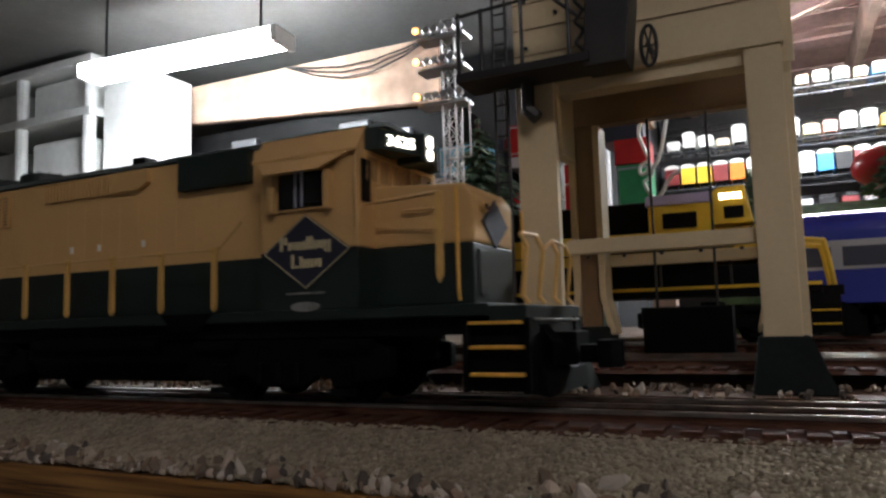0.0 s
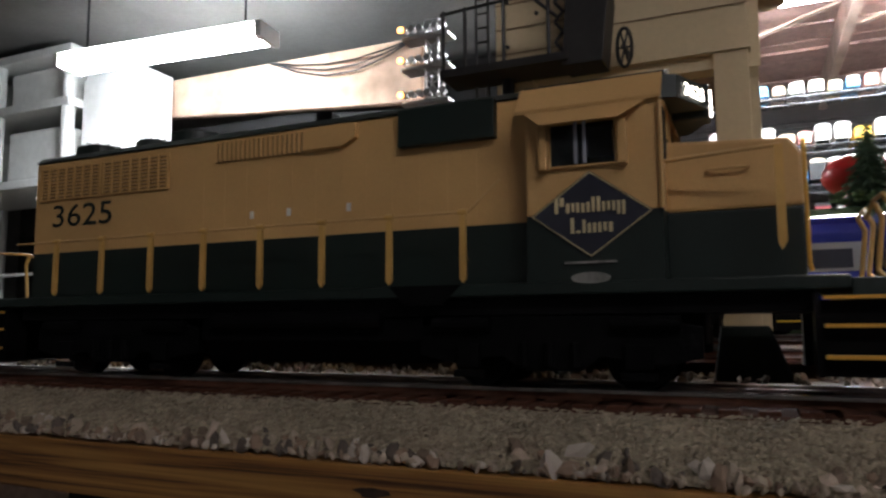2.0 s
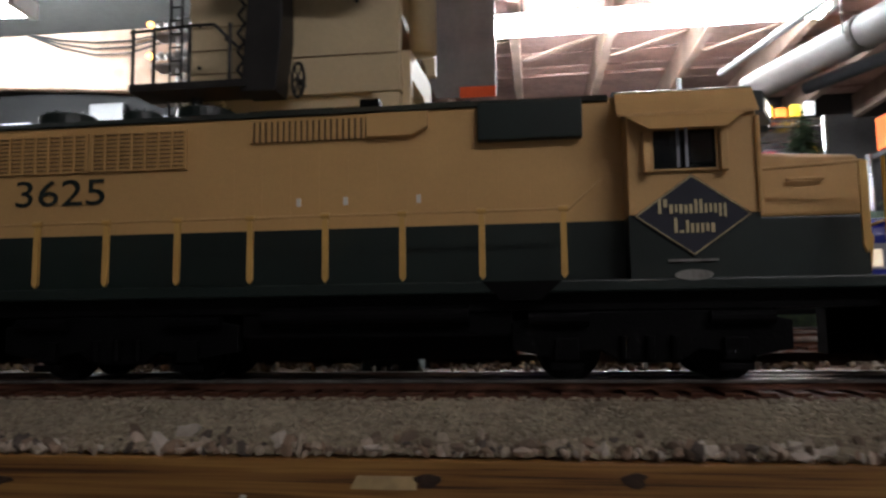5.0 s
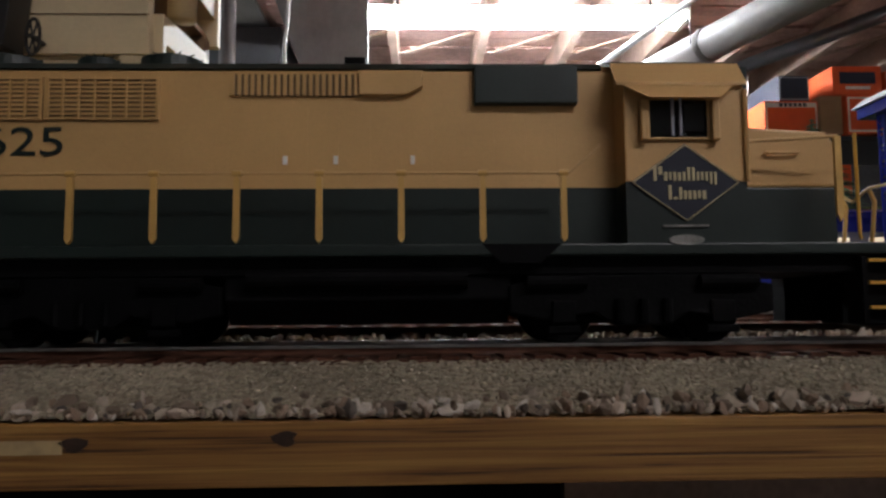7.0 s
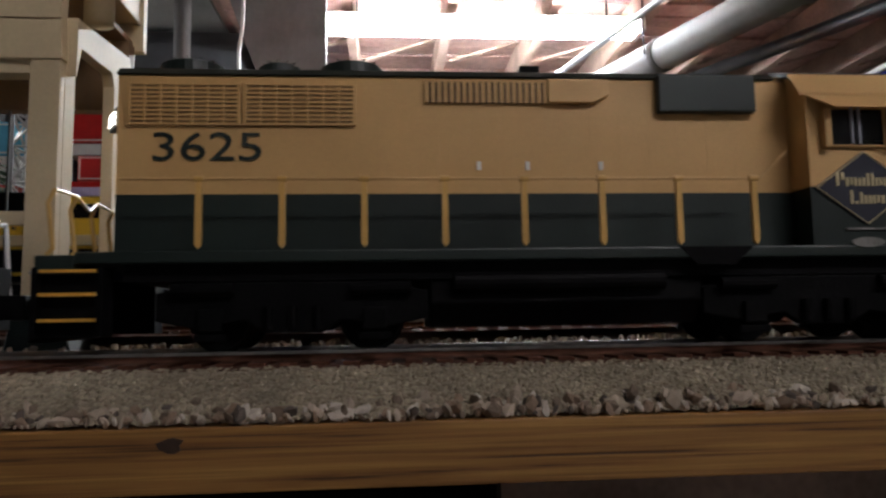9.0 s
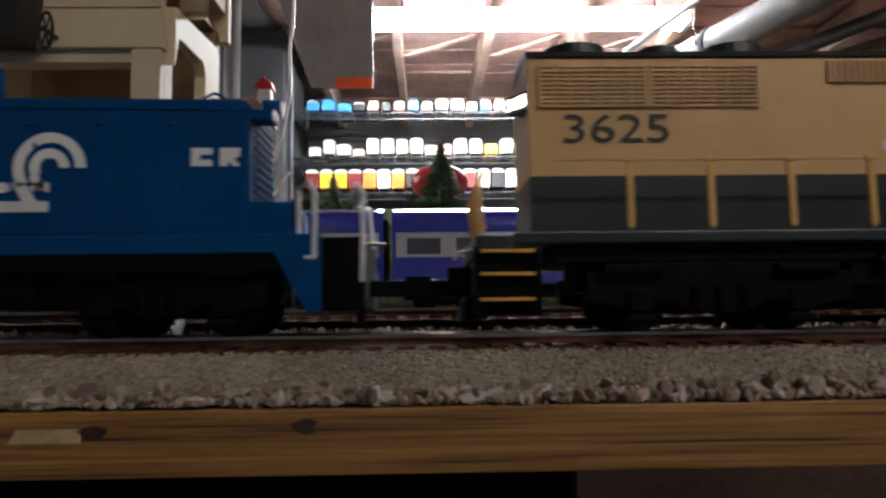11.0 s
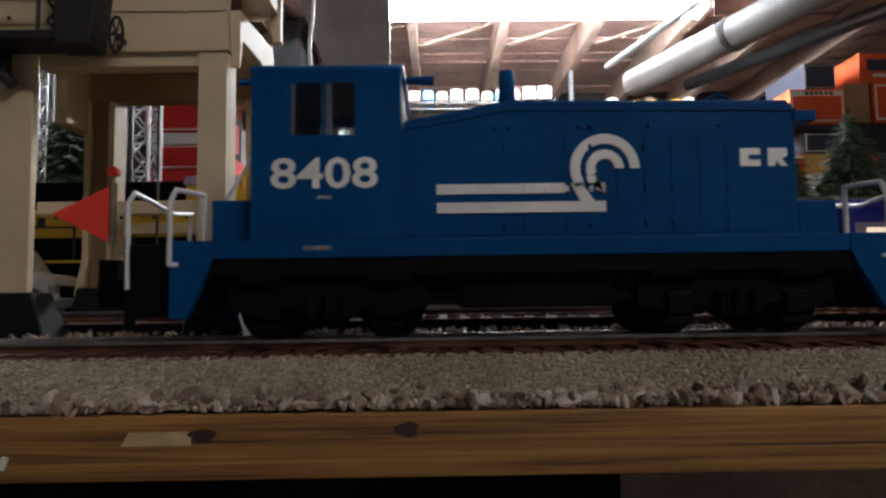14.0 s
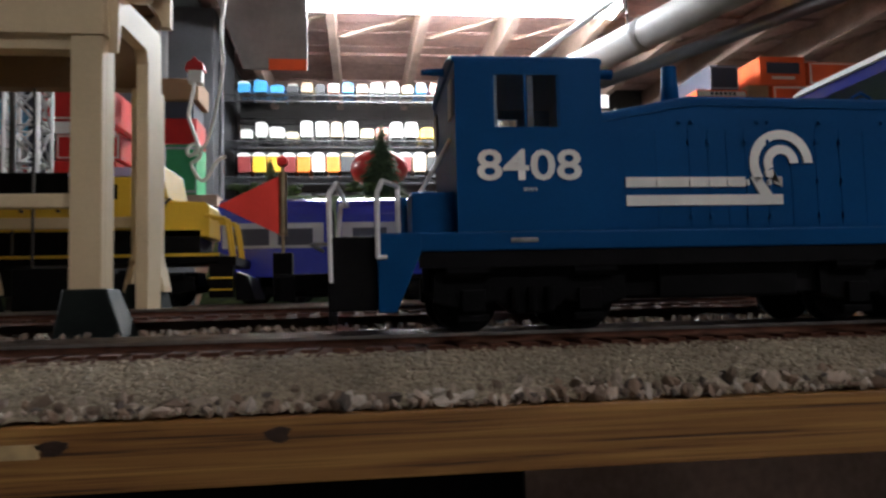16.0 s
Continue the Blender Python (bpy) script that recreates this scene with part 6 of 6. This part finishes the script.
    part("pipe", cyl(bmesh.new(), (1.149, 0.40, 0.886), (0.70, 2.32, 0.886), 0.011, n=12), DUCT, cd, "", True)
    b2 = thing("cross_pipe", (0, 0, 0), "dark iron pipe under the ceiling", "pipe")
    part("pipe", cyl(bmesh.new(), (2.5, 0.9, 1.12), (1.35, 3.3, 1.12), 0.03, n=14), DARKWIRE, b2, "", True)
    # station canopy in the foreground right
    st = thing("station_canopy", (0.50, 0.20, 0.0285), "white-roofed blue model station canopy", "building")
    part("roof", prism(bmesh.new(), [(0.0, 0.186), (0.012, 0.196), (0.34, 0.196), (0.34, 0.186)], 0.06, 0.24, "y", bev=0.001), WHITEPL, st, "white canopy roof")
    part("fascia", B(0.004, 0.335, 0.064, 0.236, 0.176, 0.186), COACHBLUE, st, "blue fascia")
    for x in (0.02, 0.15, 0.28):
        for y in (0.08, 0.22):
            bm = bmesh.new()
            lattice(bm, x, y, 0.0, 0.176, 0.004, 12, 0.0009)
            part("column", bm, COACHBLUE, st, "blue lattice column")
    # white plastic shelving at the far left
    ws = thing("white_plastic_shelf", (-3.226, 1.95, -0.95), "white plastic shelving unit with clear storage bins", "shelf")
    for x in (-0.45, 0.0, 0.465):
        for y in (0, 0.35):
            part("post", cyl(bmesh.new(), (x, y, 0), (x, y, 2.22), 0.028, n=12), WHITEPL, ws)
    for zz in (1.60, 1.95, 2.19):
        part("shelf_board", B(-0.48, 0.50, -0.03, 0.38, zz, zz + 0.04, bev=0.006), WHITEPL, ws)
    for x, zz, w, h in ((-0.41, 1.64, 0.36, 0.22), (0.05, 1.64, 0.37, 0.24), (-0.41, 1.99, 0.36, 0.16), (0.05, 1.99, 0.36, 0.17)):
        part("storage_bin", B(x, x + w, 0.02, 0.3, zz, zz + h, bev=0.02), WHITEPL, ws, "translucent white storage bin")
    wc = thing("white_cabinet", (-2.555, 2.0, -0.95), "plain white cabinet standing beside the shelving", "cabinet")
    part("body", B(-0.16, 0.17, 0, 0.18, 0, 2.10, bev=0.006), WHITEPL, wc)
    part("door", B(-0.155, 0.165, -0.018, -0.001, 0.05, 2.07, bev=0.003), WHITEPL, wc)
    part("handle", B(-0.12, -0.105, -0.03, -0.018, 1.0, 1.12, bev=0.003), CHROME, wc)
    ds = thing("dark_storage_shelf", (-1.92, 2.26, -0.95), "long dark storage shelf under the timber beam", "shelf")
    part("body", B(-0.72, 0.75, 0, 0.4, 0, 1.88, bev=0.006), BLACK, ds)
    for k in range(7):
        part("stored_item", B(-0.66 + 0.19 * k, -0.52 + 0.19 * k, -0.03, 0.0, 1.70, 1.76 + 0.03 * (k % 3), bev=0.008), COACHGREY if k % 3 == 0 else DARKCUP, ds)
    bx = thing("main_beam", (0, 0, 0), "rough pinkish-brown timber main beam below the ceiling", "beam", kind="structure")
    part("beam", prism(bmesh.new(), [(-2.62, 0.99), (-1.15, 0.88), (-1.15, 1.14), (-2.62, 1.15)], 2.20, 2.25, bev=0.01), INSUL, bx)
    for k in range(3):
        t_ = [(-1.85 + 0.14 * j, 2.17, 1.13 - (0.05 + 0.025 * k) * math.sin(math.pi * j / 5)) for j in range(6)]
        w_ = thing("ceiling_wire", (0, 0, 0), "thin grey cable drooping along the beam", "cable")
        part("wire", tube(bmesh.new(), t_, 0.004, 6), DARKWIRE, w_)
    # under the table
    # made-up block in place of a dark blur close to the lens
    un = thing("dark_shape_standin", (-0.22, 0.40, -0.95), "black rounded block added for a dark shape below the table edge", "tote")
    part("body", B(-0.42, 0.42, -0.10, 0.14, 0, 0.89, bev=0.03), BLACK, un)
    part("top_slab", B(-0.43, 0.43, -0.11, 0.15, 0.89, 0.915, bev=0.008), BLACK, un)
    tagged(part("table_apron", B(-1.42, 1.44, 0.66, 0.68, -0.95, -0.0188), JOIST), "brown timber panel closing the table underneath", "panel", kind="structure")
    for x in (-1.5, 1.45):
        for y in (0.05, 1.35):
            lg = tagged(part("table_leg", B(x, x + 0.07, y, y + 0.07, -0.95, -0.0187, bev=0.003), JOIST), "square timber table leg", "leg", "table legs", "structure")


GREENBOX = material("green_carton", (0.03, 0.30, 0.12), 0.6, 0, 0.1, 12, 0.1, 200)
SKYBOX = material("sky_blue_carton", (0.10, 0.42, 0.62), 0.6, 0, 0.1, 12, 0.1, 200)
DARKCUP = material("dark_grey_steel", (0.055, 0.055, 0.06), 0.5, 0, 0.15, 6, 0.1, 60)
clutter()


# ---- movement ----
ROLL = [(0.0, -0.1910), (0.5, -0.1615), (1.0, -0.1335), (1.5, -0.1070), (2.0, -0.0795), (2.5, -0.0520), (3.0, -0.0250), (3.5, 0.0030), (4.0, 0.0295), (4.5, 0.0565), (5.0, 0.0835),
        (6.0, 0.1350), (7.0, 0.1865), (7.5, 0.2125), (8.0, 0.2385), (9.0, 0.2905), (10.0, 0.3420), (10.5, 0.3685), (11.0, 0.3965), (11.5, 0.4275), (12.0, 0.4575), (12.5, 0.4850), (13.0, 0.5115),
        (13.5, 0.5375), (14.0, 0.5635), (14.5, 0.5905), (15.0, 0.6175), (15.5, 0.6460), (16.0, 0.6735)]
SWITCH_GAP = 0.4365


def rolled(t):
    return float(np.interp(t, [r[0] for r in ROLL], [r[1] for r in ROLL]))


def motions():
    walk(ROAD, [(t, pose(x, 0.068, RAIL_Z)) for t, x in ROLL])
    walk(SWITCH, [(t, pose(x - SWITCH_GAP, 0.068, RAIL_Z)) for t, x in ROLL])
    for w, x, r in WHEELS:
        walk(w, [(k * 0.2, pose(x, 0, r, 0, math.degrees((rolled(k * 0.2) + 0.2) / r), 0)) for k in range(81)])


motions()
